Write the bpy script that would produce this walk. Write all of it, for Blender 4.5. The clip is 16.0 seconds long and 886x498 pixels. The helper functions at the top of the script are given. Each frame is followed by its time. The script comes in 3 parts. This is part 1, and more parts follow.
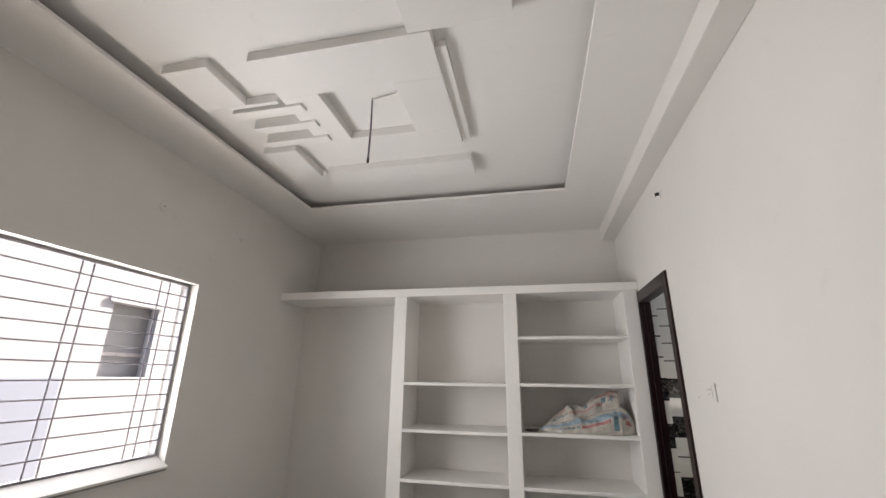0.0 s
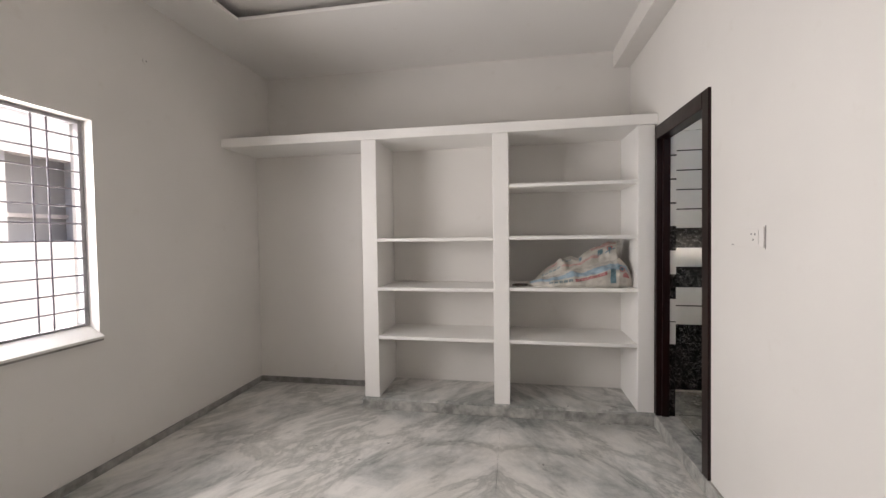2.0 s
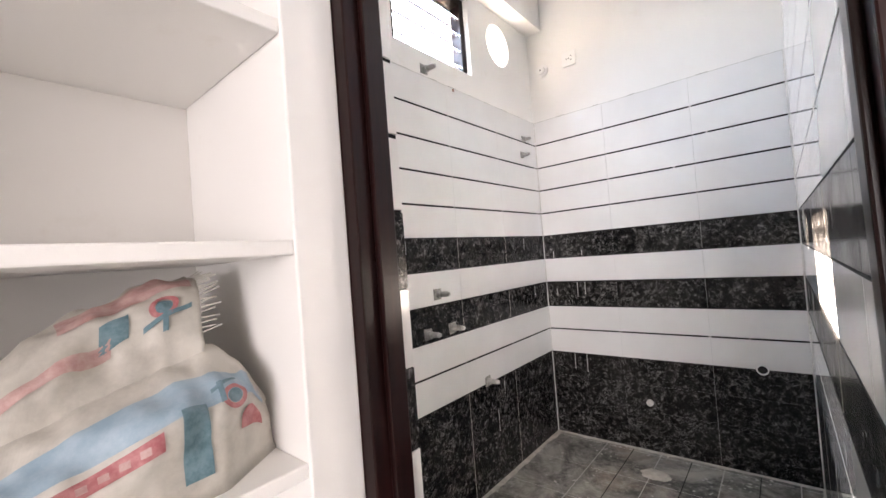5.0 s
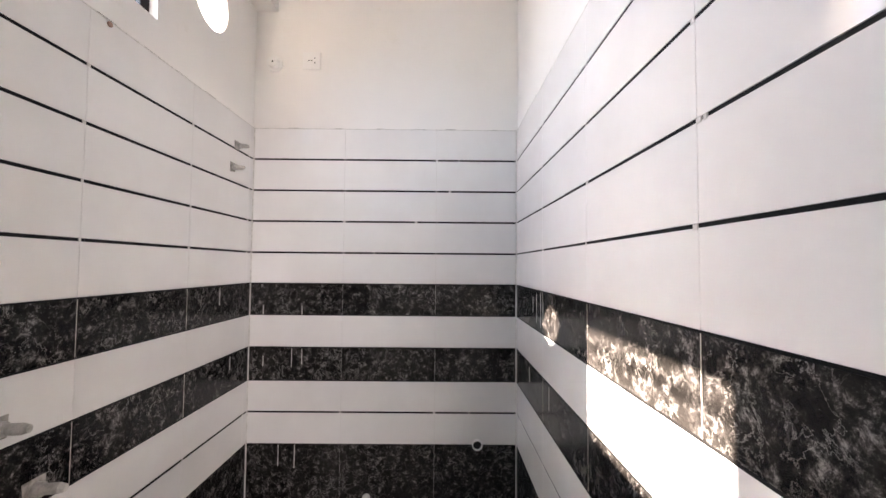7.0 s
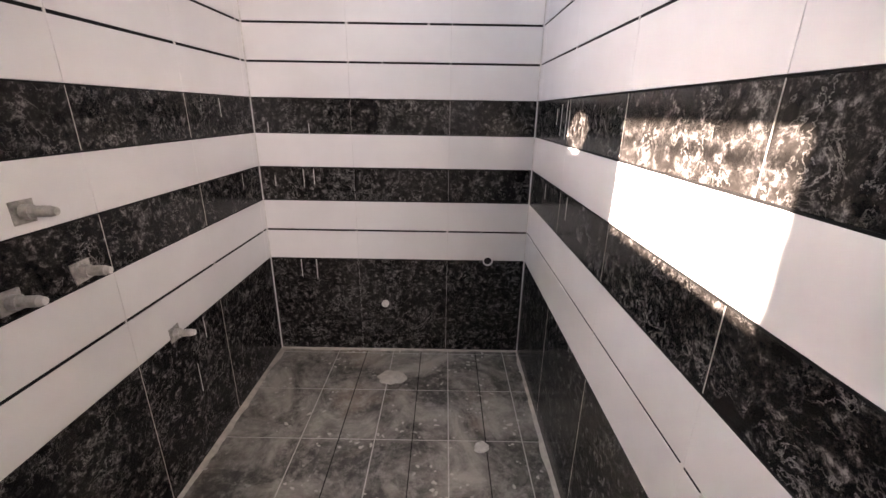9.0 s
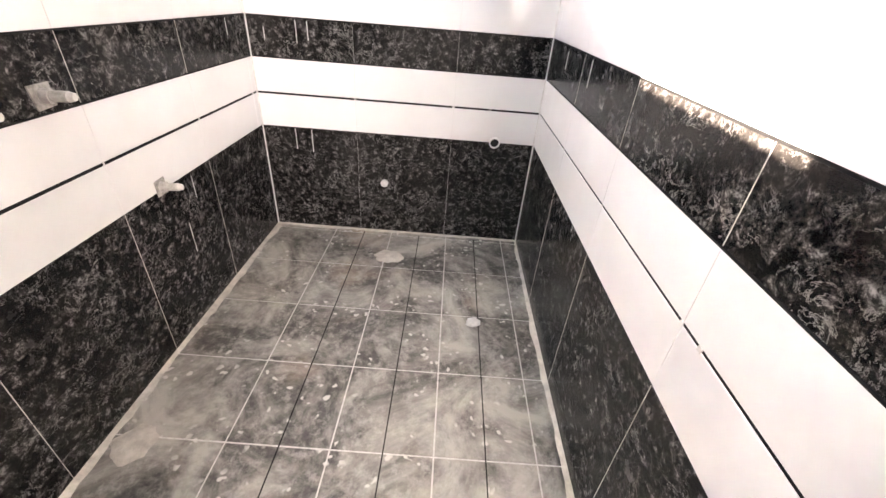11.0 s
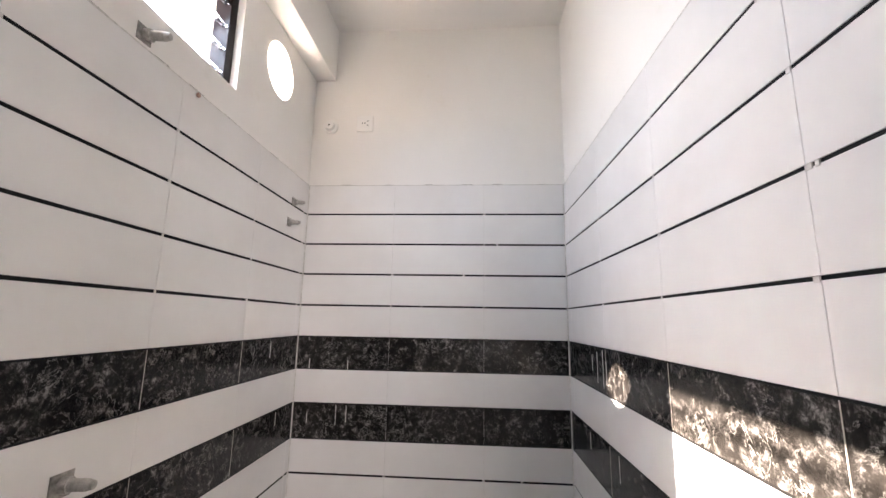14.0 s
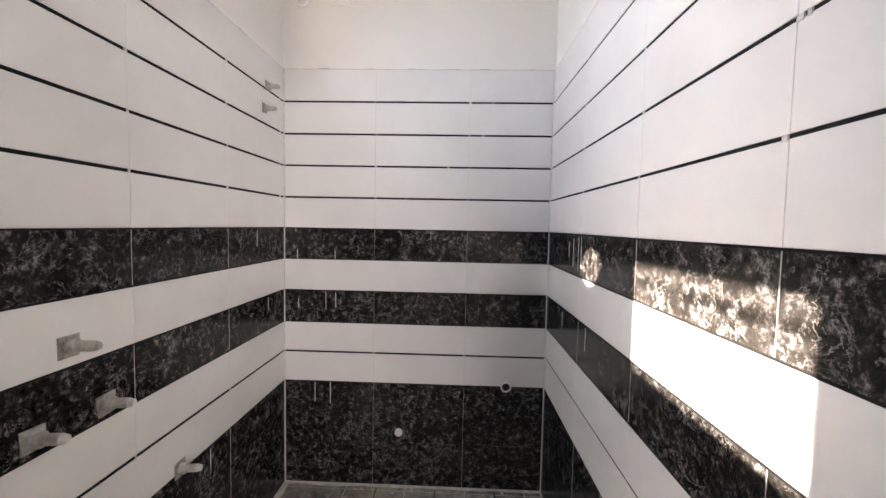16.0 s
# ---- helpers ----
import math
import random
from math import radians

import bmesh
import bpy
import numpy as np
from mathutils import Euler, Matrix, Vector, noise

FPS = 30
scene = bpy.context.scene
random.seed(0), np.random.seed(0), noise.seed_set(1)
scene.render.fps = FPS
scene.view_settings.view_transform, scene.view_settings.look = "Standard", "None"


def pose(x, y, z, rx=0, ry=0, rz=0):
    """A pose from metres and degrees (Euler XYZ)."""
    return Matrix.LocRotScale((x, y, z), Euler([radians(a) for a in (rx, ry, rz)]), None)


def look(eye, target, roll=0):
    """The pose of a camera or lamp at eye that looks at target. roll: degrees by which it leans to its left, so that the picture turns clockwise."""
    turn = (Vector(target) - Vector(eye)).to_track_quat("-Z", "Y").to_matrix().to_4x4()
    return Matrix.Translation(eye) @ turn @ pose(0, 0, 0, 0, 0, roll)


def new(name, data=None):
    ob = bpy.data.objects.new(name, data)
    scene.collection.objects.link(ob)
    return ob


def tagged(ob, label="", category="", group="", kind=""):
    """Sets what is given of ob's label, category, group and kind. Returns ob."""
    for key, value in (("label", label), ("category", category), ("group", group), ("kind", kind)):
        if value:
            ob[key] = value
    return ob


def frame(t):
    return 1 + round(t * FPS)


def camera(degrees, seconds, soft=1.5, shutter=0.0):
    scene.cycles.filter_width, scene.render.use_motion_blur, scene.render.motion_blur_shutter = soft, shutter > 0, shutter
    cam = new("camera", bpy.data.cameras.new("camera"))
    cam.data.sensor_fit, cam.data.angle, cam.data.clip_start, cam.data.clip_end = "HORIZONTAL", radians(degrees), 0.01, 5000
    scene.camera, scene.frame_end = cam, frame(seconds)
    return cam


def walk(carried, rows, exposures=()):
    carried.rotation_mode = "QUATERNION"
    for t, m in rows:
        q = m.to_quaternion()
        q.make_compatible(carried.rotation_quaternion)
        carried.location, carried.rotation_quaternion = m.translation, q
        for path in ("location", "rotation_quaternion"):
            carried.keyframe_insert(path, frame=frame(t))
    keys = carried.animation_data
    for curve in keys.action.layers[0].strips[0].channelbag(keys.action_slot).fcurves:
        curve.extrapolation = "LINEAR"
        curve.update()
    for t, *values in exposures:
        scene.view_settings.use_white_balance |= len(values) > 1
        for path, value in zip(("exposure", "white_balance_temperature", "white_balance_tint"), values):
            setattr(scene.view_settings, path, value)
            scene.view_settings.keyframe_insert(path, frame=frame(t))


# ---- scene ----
cam = camera(95.1, 16.0)
PATH = [
    (0, (0.273, 0.543, 1.341), (-0.134, 2.407, 1.939), 0.7),
    (0.5, (0.34, 0.533, 1.353), (-0.126, 2.403, 1.887), 0.1),
    (1, (0.352, 0.579, 1.314), (-0.184, 2.505, 1.365), -2.1),
    (1.5, (0.3, 0.77, 1.276), (-0.187, 2.709, 1.208), -1.2),
    (2, (0.183, 1.123, 1.298), (-0.156, 3.093, 1.236), -0.7),
    (2.5, (0.177, 1.492, 1.286), (-0.14, 3.467, 1.294), -0.5),
    (3, (0.162, 1.903, 1.265), (-0.021, 3.895, 1.274), -1.2),
    (3.5, (0.158, 2.33, 1.273), (0.257, 4.328, 1.274), -1.7),
    (4, (0.298, 2.74, 1.284), (0.713, 4.696, 1.308), -1.4),
    (4.5, (0.418, 3.135, 1.269), (1.437, 4.854, 1.351), -2.2),
    (5, (0.657, 3.412, 1.244), (2.191, 4.695, 1.289), -4.4),
    (5.2, (0.782, 3.481, 1.268), (2.455, 4.576, 1.326), -4.7),
    (7.3, (1.209, 3.745, 1.445), (3.207, 3.688, 1.511), 1.1),
    (7.5, (1.208, 3.76, 1.45), (3.207, 3.691, 1.5), 1.3),
    (8, (1.216, 3.75, 1.421), (3.215, 3.716, 1.376), 1.0),
    (8.5, (1.241, 3.748, 1.364), (3.223, 3.754, 1.097), 1.0),
    (8.8, (1.229, 3.762, 1.326), (3.176, 3.764, 0.869), 0.8),
    (9, (1.249, 3.764, 1.294), (3.142, 3.767, 0.65), 0.9),
    (9.2, (1.253, 3.764, 1.259), (3.074, 3.764, 0.432), 1.0),
    (11.3, (1.281, 3.76, 1.155), (2.975, 3.744, 0.093), 4.7),
    (11.5, (1.29, 3.776, 1.188), (3.099, 3.774, 0.335), 4.4),
    (12, (1.289, 3.805, 1.278), (3.239, 3.845, 0.835), 2.8),
    (12.5, (1.281, 3.811, 1.352), (3.274, 3.908, 1.23), 2.1),
    (13, (1.272, 3.819, 1.398), (3.265, 3.951, 1.491), 1.6),
    (13.5, (1.252, 3.814, 1.423), (3.226, 3.979, 1.696), 1.2),
    (14, (1.222, 3.812, 1.431), (3.187, 3.947, 1.776), 1.0),
    (14.5, (1.223, 3.802, 1.425), (3.197, 3.773, 1.745), 1.2),
    (15, (1.224, 3.77, 1.424), (3.195, 3.56, 1.694), 1.9),
    (15.5, (1.217, 3.777, 1.423), (3.208, 3.677, 1.583), 1.6),
    (16, (1.219, 3.791, 1.365), (3.214, 3.863, 1.25), 1.1),
]

EXPOSURES = [(0, 3.43, 6450, 12), (1.5, 3.5, 6640, 15), (2.5, 3.88, 6520, 13), (3.0, 4.18, 6500, 13), (4.0, 4.08, 6680, 19),
             (4.5, 4.28, 6680, 18), (5.2, 4.68, 6600, 19), (7.3, 4.22, 6900, 22), (8.5, 4.26, 6930, 22), (9.2, 4.41, 7150, 30),
             (11.3, 5.78, 7000, 22), (12.0, 4.93, 7250, 31), (12.5, 4.58, 7250, 32), (14, 4.1, 6900, 21), (16, 4.2, 6850, 20)]
walk(cam, [(t, look(eye, target, roll)) for t, eye, target, roll in PATH], EXPOSURES)

# ---- daylight ----
SUN = Vector((0.17, 1.0, 0.924)).normalized()
world = bpy.data.worlds.new("sky")
scene.world = world
world.use_nodes = True
sky = world.node_tree.nodes.new("ShaderNodeTexSky")
sky.sky_type, sky.sun_disc = "NISHITA", False
sky.sun_elevation, sky.sun_rotation = math.asin(SUN.z), math.atan2(SUN.x, SUN.y)
sky.dust_density = 3.0
world.node_tree.links.new(sky.outputs[0], world.node_tree.nodes["Background"].inputs[0])
world.node_tree.nodes["Background"].inputs[1].default_value = 0.07
sun_data = bpy.data.lights.new("sun", "SUN")
sun_data.energy, sun_data.angle, sun_data.color = 5.0, radians(0.6), (1.0, 0.90, 0.76)
sun = new("sun", sun_data)
sun.matrix_world = look((0, 0, 0), -SUN)


def window_light(at, target, w, h, watts, colour, spread=180):
    """The sky's light in a window's opening."""
    d = bpy.data.lights.new("window_light", "AREA")
    d.shape, d.size, d.size_y, d.energy, d.color = "RECTANGLE", w, h, watts, colour
    d.spread = radians(spread)
    o = new("window_light", d)
    o.matrix_world = look(at, target)


window_light((-2.23, 2.25, 1.36), (0, 2.25, 1.36), 1.45, 1.1, 4.6, (1.0, 0.98, 0.96), 150)
window_light((2.215, 4.80, 2.46), (2.15, 3.34, 1.25), 0.5, 0.36, 0.55, (0.62, 0.82, 1.0), 140)

# ---- materials ----
def mat(name, colour, rough=0.5, metal=0.0, spec=0.5, coat=0.0):
    m = bpy.data.materials.new(name)
    m.use_nodes = True
    n, l = m.node_tree.nodes, m.node_tree.links
    b = n["Principled BSDF"]
    b.inputs["Base Color"].default_value = (*colour, 1)
    b.inputs["Roughness"].default_value = rough
    b.inputs["Metallic"].default_value = metal
    b.inputs["Specular IOR Level"].default_value = spec
    b.inputs["Coat Weight"].default_value = coat
    b.inputs["Coat Roughness"].default_value = 0.08
    return m, n, l, b


def coords(n, l, per_object=False):
    tc = n.new("ShaderNodeTexCoord")
    if not per_object:
        g = n.new("ShaderNodeNewGeometry")
        return g.outputs["Position"]
    oi = n.new("ShaderNodeObjectInfo")
    mul = n.new("ShaderNodeMath")
    mul.operation = "MULTIPLY"
    mul.inputs[1].default_value = 37.0
    l.new(oi.outputs["Random"], mul.inputs[0])
    add = n.new("ShaderNodeVectorMath")
    add.operation = "ADD"
    l.new(tc.outputs["Object"], add.inputs[0])
    l.new(mul.outputs[0], add.inputs[1])
    return add.outputs[0]


def scaled(n, l, vec, s, rot=(0, 0, 0)):
    mp = n.new("ShaderNodeMapping")
    mp.inputs["Scale"].default_value = s
    mp.inputs["Rotation"].default_value = [radians(a) for a in rot]
    l.new(vec, mp.inputs["Vector"])
    return mp.outputs[0]


def noise_tex(n, l, vec, scale, detail=4, rough=0.55, distort=0.0):
    t = n.new("ShaderNodeTexNoise")
    t.inputs["Scale"].default_value = scale
    t.inputs["Detail"].default_value = detail
    t.inputs["Roughness"].default_value = rough
    t.inputs["Distortion"].default_value = distort
    l.new(vec, t.inputs["Vector"])
    return t.outputs["Fac"]


def ramp(n, l, fac, stops):
    r = n.new("ShaderNodeValToRGB")
    e = r.color_ramp.elements
    while len(e) < len(stops):
        e.new(0.5)
    for i, (p, c) in enumerate(stops):
        e[i].position = p
        e[i].color = (*c, 1) if len(c) == 3 else c
    l.new(fac, r.inputs[0])
    return r.outputs[0]


def mixed(n, l, fac, a, b, mode="MIX"):
    m = n.new("ShaderNodeMix")
    m.data_type, m.blend_type = "RGBA", mode
    for sock, v in ((m.inputs[0], fac), (m.inputs[6], a), (m.inputs[7], b)):
        if isinstance(v, (int, float)):
            sock.default_value = v
        elif isinstance(v, tuple):
            sock.default_value = (*v, 1)
        else:
            l.new(v, sock)
    return m.outputs[2]


def bump(n, l, b, height, strength, dist=0.01):
    k = n.new("ShaderNodeBump")
    k.inputs["Strength"].default_value = strength
    k.inputs["Distance"].default_value = dist
    l.new(height, k.inputs["Height"])
    l.new(k.outputs[0], b.inputs["Normal"])


def paint(name, c, rough=0.55, var=0.06):
    m, n, l, b = mat(name, c, rough)
    v = coords(n, l)
    big = noise_tex(n, l, v, 1.3, 3)
    fine = noise_tex(n, l, v, 90, 3)
    dark = tuple(x * (1 - var) for x in c)
    col = ramp(n, l, big, [(0.3, dark), (0.7, c)])
    spots = ramp(n, l, noise_tex(n, l, v, 7, 5, 0.7), [(0.62, (1, 1, 1)), (0.78, (0.94, 0.93, 0.91))])
    l.new(mixed(n, l, 1.0, col, spots, "MULTIPLY"), b.inputs["Base Color"])
    bump(n, l, b, fine, 0.12, 0.002)
    return m


WALL = paint("wall_paint", (0.76, 0.735, 0.70), 0.5)
CEIL = paint("ceiling_paint", (0.82, 0.80, 0.775), 0.6, 0.03)
SHELF = paint("shelf_paint", (0.87, 0.85, 0.82), 0.42, 0.05)
BATHWALL = paint("bath_wall_paint", (0.84, 0.82, 0.79), 0.6)
OUTSIDE = paint("outside_paint", (0.85, 0.85, 0.85), 0.8)
NEIGHBOUR = paint("neighbour_paint", (0.28, 0.288, 0.318), 0.8)
SASH_GREY = paint("grey_shutter_paint", (0.17, 0.175, 0.19), 0.6)
# colour of the neighbour's lower wall as it looks in shade
SHADE_BLUE = paint("blue_grey_shade", (0.19, 0.21, 0.275), 0.6)


def marble_floor():
    """Book-matched slabs: the veins spread from the joint at x = 0.09 on both sides."""
    m, n, l, b = mat("grey_white_marble", (0.6, 0.6, 0.58), 0.32)
    v = coords(n, l)
    sep = n.new("ShaderNodeSeparateXYZ")
    l.new(v, sep.inputs[0])
    off = n.new("ShaderNodeMath")
    off.operation = "SUBTRACT"
    off.inputs[1].default_value = 0.09
    l.new(sep.outputs[0], off.inputs[0])
    fold = n.new("ShaderNodeMath")
    fold.operation = "ABSOLUTE"
    l.new(off.outputs[0], fold.inputs[0])
    join = n.new("ShaderNodeCombineXYZ")
    l.new(fold.outputs[0], join.inputs[0])
    l.new(sep.outputs[1], join.inputs[1])
    along = scaled(n, l, join.outputs[0], (1, 1, 1), (0, 0, -36))
    cloud = noise_tex(n, l, scaled(n, l, along, (1.5, 0.8, 1.0)), 1.5, 8, 0.66, 0.5)
    base = ramp(n, l, cloud, [(0.33, (0.33, 0.34, 0.33)), (0.43, (0.55, 0.55, 0.53)), (0.53, (0.73, 0.71, 0.68)), (0.68, (0.81, 0.79, 0.75))])
    vein = noise_tex(n, l, scaled(n, l, along, (2.0, 0.75, 1.0)), 1.5, 9, 0.68, 0.55)
    streak = ramp(n, l, vein, [(0.40, (1, 1, 1)), (0.475, (0.55, 0.56, 0.55)), (0.50, (0.34, 0.36, 0.35)), (0.53, (0.75, 0.75, 0.74)), (0.60, (1, 1, 1))])
    col = mixed(n, l, 0.7, base, streak, "MULTIPLY")
    fine = ramp(n, l, noise_tex(n, l, scaled(n, l, along, (4.5, 1.5, 1.0)), 1.9, 8, 0.7, 0.6), [(0.47, (1, 1, 1)), (0.5, (0.6, 0.62, 0.61)), (0.53, (1, 1, 1))])
    col = mixed(n, l, 0.22, col, fine, "MULTIPLY")
    dust = ramp(n, l, noise_tex(n, l, v, 2.2, 6, 0.7), [(0.48, (0, 0, 0)), (0.75, (0.5,) * 3)])
    col = mixed(n, l, dust, col, (0.66, 0.62, 0.57))
    chips = ramp(n, l, noise_tex(n, l, v, 19, 3, 0.5), [(0.735, (0, 0, 0)), (0.75, (0.8,) * 3)])
    col = mixed(n, l, chips, col, (0.10, 0.095, 0.09))
    l.new(col, b.inputs["Base Color"])
    r = ramp(n, l, noise_tex(n, l, v, 1.6, 5, 0.6), [(0.3, (0.26,) * 3), (0.7, (0.46,) * 3)])
    l.new(r, b.inputs["Roughness"])
    return m


def dark_marble():
    m, n, l, b = mat("dark_emperador_tile", (0.03, 0.028, 0.028), 0.2, spec=0.22)
    v = coords(n, l, True)
    cl = noise_tex(n, l, v, 38, 12, 0.78, 0.2)
    base = ramp(n, l, cl, [(0.42, (0.0026, 0.0022, 0.0021)), (0.51, (0.010, 0.009, 0.0085)), (0.565, (0.045, 0.042, 0.040)), (0.66, (0.26, 0.25, 0.24))])
    vein = ramp(n, l, noise_tex(n, l, v, 19, 9, 0.68, 0.4), [(0.488, (0, 0, 0)), (0.5, (0.8,) * 3), (0.512, (0, 0, 0))])
    mask = ramp(n, l, noise_tex(n, l, v, 10, 3), [(0.46, (0.05,) * 3), (0.62, (0.9,) * 3)])
    col = mixed(n, l, mixed(n, l, 1.0, vein, mask, "MULTIPLY"), base, (0.40, 0.39, 0.37))
    film = ramp(n, l, noise_tex(n, l, scaled(n, l, coords(n, l), (1.0, 1.0, 0.6)), 3.2, 7, 0.7), [(0.42, (0.004,) * 3), (0.75, (0.06,) * 3)])
    col = mixed(n, l, film, col, (0.42, 0.385, 0.35))
    l.new(col, b.inputs["Base Color"])
    rough = ramp(n, l, noise_tex(n, l, coords(n, l), 6, 6, 0.65), [(0.35, (0.14,) * 3), (0.7, (0.30,) * 3)])
    l.new(rough, b.inputs["Roughness"])
    return m


def white_tile():
    m, n, l, b = mat("white_glazed_tile", (0.80, 0.785, 0.77), 0.13)
    v = coords(n, l)
    dust = noise_tex(n, l, v, 3.0, 5, 0.6)
    l.new(ramp(n, l, dust, [(0.3, (0.75, 0.735, 0.72)), (0.7, (0.82, 0.81, 0.80))]), b.inputs["Base Color"])
    l.new(ramp(n, l, noise_tex(n, l, v, 5, 4), [(0.35, (0.03,) * 3), (0.75, (0.09,) * 3)]), b.inputs["Roughness"])
    bump(n, l, b, noise_tex(n, l, v, 4, 2), 0.015, 0.01)
    return m


def bath_floor_mat():
    m, n, l, b = mat("dusty_dark_floor_tile", (0.08, 0.075, 0.07), 0.45)
    v = coords(n, l)
    fine = noise_tex(n, l, v, 34, 6, 0.7)
    base = ramp(n, l, fine, [(0.36, (0.020, 0.019, 0.018)), (0.52, (0.075, 0.072, 0.067)), (0.66, (0.25, 0.24, 0.225))])
    smear = ramp(n, l, noise_tex(n, l, v, 3.6, 8, 0.66, 0.8), [(0.43, (0.05,) * 3), (0.64, (0.85,) * 3)])
    col = mixed(n, l, smear, base, (0.50, 0.475, 0.425))
    beige = ramp(n, l, noise_tex(n, l, v, 2.3, 4, 0.55), [(0.57, (0, 0, 0)), (0.72, (0.55,) * 3)])
    col = mixed(n, l, beige, col, (0.42, 0.33, 0.26))
    w = n.new("ShaderNodeTexVoronoi")
    w.inputs["Scale"].default_value = 27
    w.inputs["Randomness"].default_value = 1
    l.new(v, w.inputs["Vector"])
    wob = n.new("ShaderNodeTexNoise")
    wob.inputs["Scale"].default_value = 22
    l.new(v, wob.inputs["Vector"])
    ws = n.new("ShaderNodeVectorMath")
    ws.operation = "SCALE"
    ws.inputs["Scale"].default_value = 0.05
    l.new(wob.outputs["Color"], ws.inputs[0])
    wa = n.new("ShaderNodeVectorMath")
    wa.operation = "ADD"
    l.new(v, wa.inputs[0])
    l.new(ws.outputs[0], wa.inputs[1])
    l.new(wa.outputs[0], w.inputs["Vector"])
    patchy = ramp(n, l, noise_tex(n, l, v, 11, 8, 0.7), [(0.54, (0, 0, 0)), (0.68, (0.7,) * 3)])
    col = mixed(n, l, patchy, col, (0.46, 0.44, 0.40))
    drip = ramp(n, l, w.outputs["Distance"], [(0.16, (1, 1, 1)), (0.26, (0, 0, 0))])
    dm = ramp(n, l, noise_tex(n, l, v, 6, 2), [(0.48, (0, 0, 0)), (0.56, (1, 1, 1))])
    col = mixed(n, l, mixed(n, l, 1.0, drip, dm, "MULTIPLY"), col, (0.60, 0.58, 0.54))
    l.new(col, b.inputs["Base Color"])
    bump(n, l, b, fine, 0.15, 0.003)
    return m


def lacquer():
    m, n, l, b = mat("dark_maroon_lacquered_wood", (0.03, 0.008, 0.007), 0.3, spec=0.25)
    v = coords(n, l)
    g = noise_tex(n, l, scaled(n, l, v, (30, 30, 1.6)), 2.0, 6, 0.6, 0.4)
    l.new(ramp(n, l, g, [(0.3, (0.005, 0.0018, 0.0018)), (0.7, (0.018, 0.0048, 0.004))]), b.inputs["Base Color"])
    bump(n, l, b, g, 0.08, 0.002)
    return m


def speckle(name, c1, c2, scale, rough):
    m, n, l, b = mat(name, c1, rough)
    v = coords(n, l)
    f = noise_tex(n, l, v, scale, 6, 0.65)
    l.new(ramp(n, l, f, [(0.35, c1), (0.65, c2)]), b.inputs["Base Color"])
    bump(n, l, b, f, 0.2, 0.003)
    return m


MARBLE = marble_floor()
STONE = speckle("grey_marble_edge", (0.20, 0.20, 0.19), (0.50, 0.49, 0.46), 11, 0.4)
SKIRT = speckle("grey_stone_skirting", (0.17, 0.165, 0.155), (0.34, 0.33, 0.31), 14, 0.5)
DARK = dark_marble()
WHITE = white_tile()
LINE = speckle("black_tile_line", (0.003, 0.003, 0.003), (0.009, 0.009, 0.009), 40, 0.7)
LINE.node_tree.nodes["Principled BSDF"].inputs["Specular IOR Level"].default_value = 0.15
GROUT = speckle("white_grout", (0.50, 0.49, 0.46), (0.72, 0.70, 0.67), 60, 0.9)
DARKGROUT = speckle("dirty_grout", (0.42, 0.39, 0.345), (0.62, 0.58, 0.52), 30, 0.9)
BFLOOR = bath_floor_mat()
WOOD = lacquer()
PINK = speckle("pinkish_wood_primer", (0.62, 0.46, 0.40), (0.74, 0.60, 0.54), 20, 0.6)
STEEL = speckle("brushed_grey_pipe", (0.30, 0.29, 0.27), (0.52, 0.50, 0.47), 50, 0.5)
CEMENT = speckle("cement_patch", (0.20, 0.19, 0.18), (0.42, 0.40, 0.37), 60, 0.85)
IRON = speckle("grey_painted_grill_iron", (0.10, 0.09, 0.115), (0.16, 0.145, 0.18), 40, 0.5)
FRAMEGREY = speckle("grey_window_frame", (0.22, 0.21, 0.22), (0.32, 0.31, 0.32), 20, 0.5)
PLASTIC = mat("white_plastic", (0.82, 0.81, 0.79), 0.3)[0]
BLACK = mat("black_hole", (0.01, 0.01, 0.01), 0.7)[0]
CABLE = mat("dark_cable", (0.03, 0.028, 0.026), 0.5)[0]
RUST = speckle("rusty_stain", (0.22, 0.10, 0.07), (0.40, 0.25, 0.20), 80, 0.8)
GROUND = speckle("dry_earth", (0.20, 0.17, 0.13), (0.36, 0.32, 0.26), 3, 0.95)
BROWN = speckle("dark_brown_rubber", (0.05, 0.04, 0.035), (0.11, 0.09, 0.075), 50, 0.7)
BLUE = speckle("pale_blue_print", (0.25, 0.35, 0.43), (0.36, 0.45, 0.52), 35, 0.55)
TEAL = speckle("teal_print", (0.08, 0.16, 0.19), (0.17, 0.26, 0.30), 70, 0.55)
RED = speckle("faded_red_print", (0.34, 0.09, 0.10), (0.50, 0.22, 0.22), 70, 0.55)
PALERED = speckle("pale_red_print", (0.42, 0.24, 0.22), (0.54, 0.38, 0.35), 60, 0.55)


def sack_mat():
    m, n, l, b = mat("woven_plastic_sack", (0.66, 0.62, 0.55), 0.45)
    tc = n.new("ShaderNodeTexCoord")
    v = tc.outputs["Object"]
    f = noise_tex(n, l, v, 9, 6, 0.65)
    l.new(ramp(n, l, f, [(0.3, (0.36, 0.335, 0.295)), (0.6, (0.60, 0.57, 0.51))]), b.inputs["Base Color"])
    w = n.new("ShaderNodeTexWave")
    w.inputs["Scale"].default_value = 300
    l.new(v, w.inputs["Vector"])
    bump(n, l, b, mixed(n, l, 0.96, w.outputs["Color"], noise_tex(n, l, v, 26, 5)), 0.35, 0.004)
    return m


SACK = sack_mat()


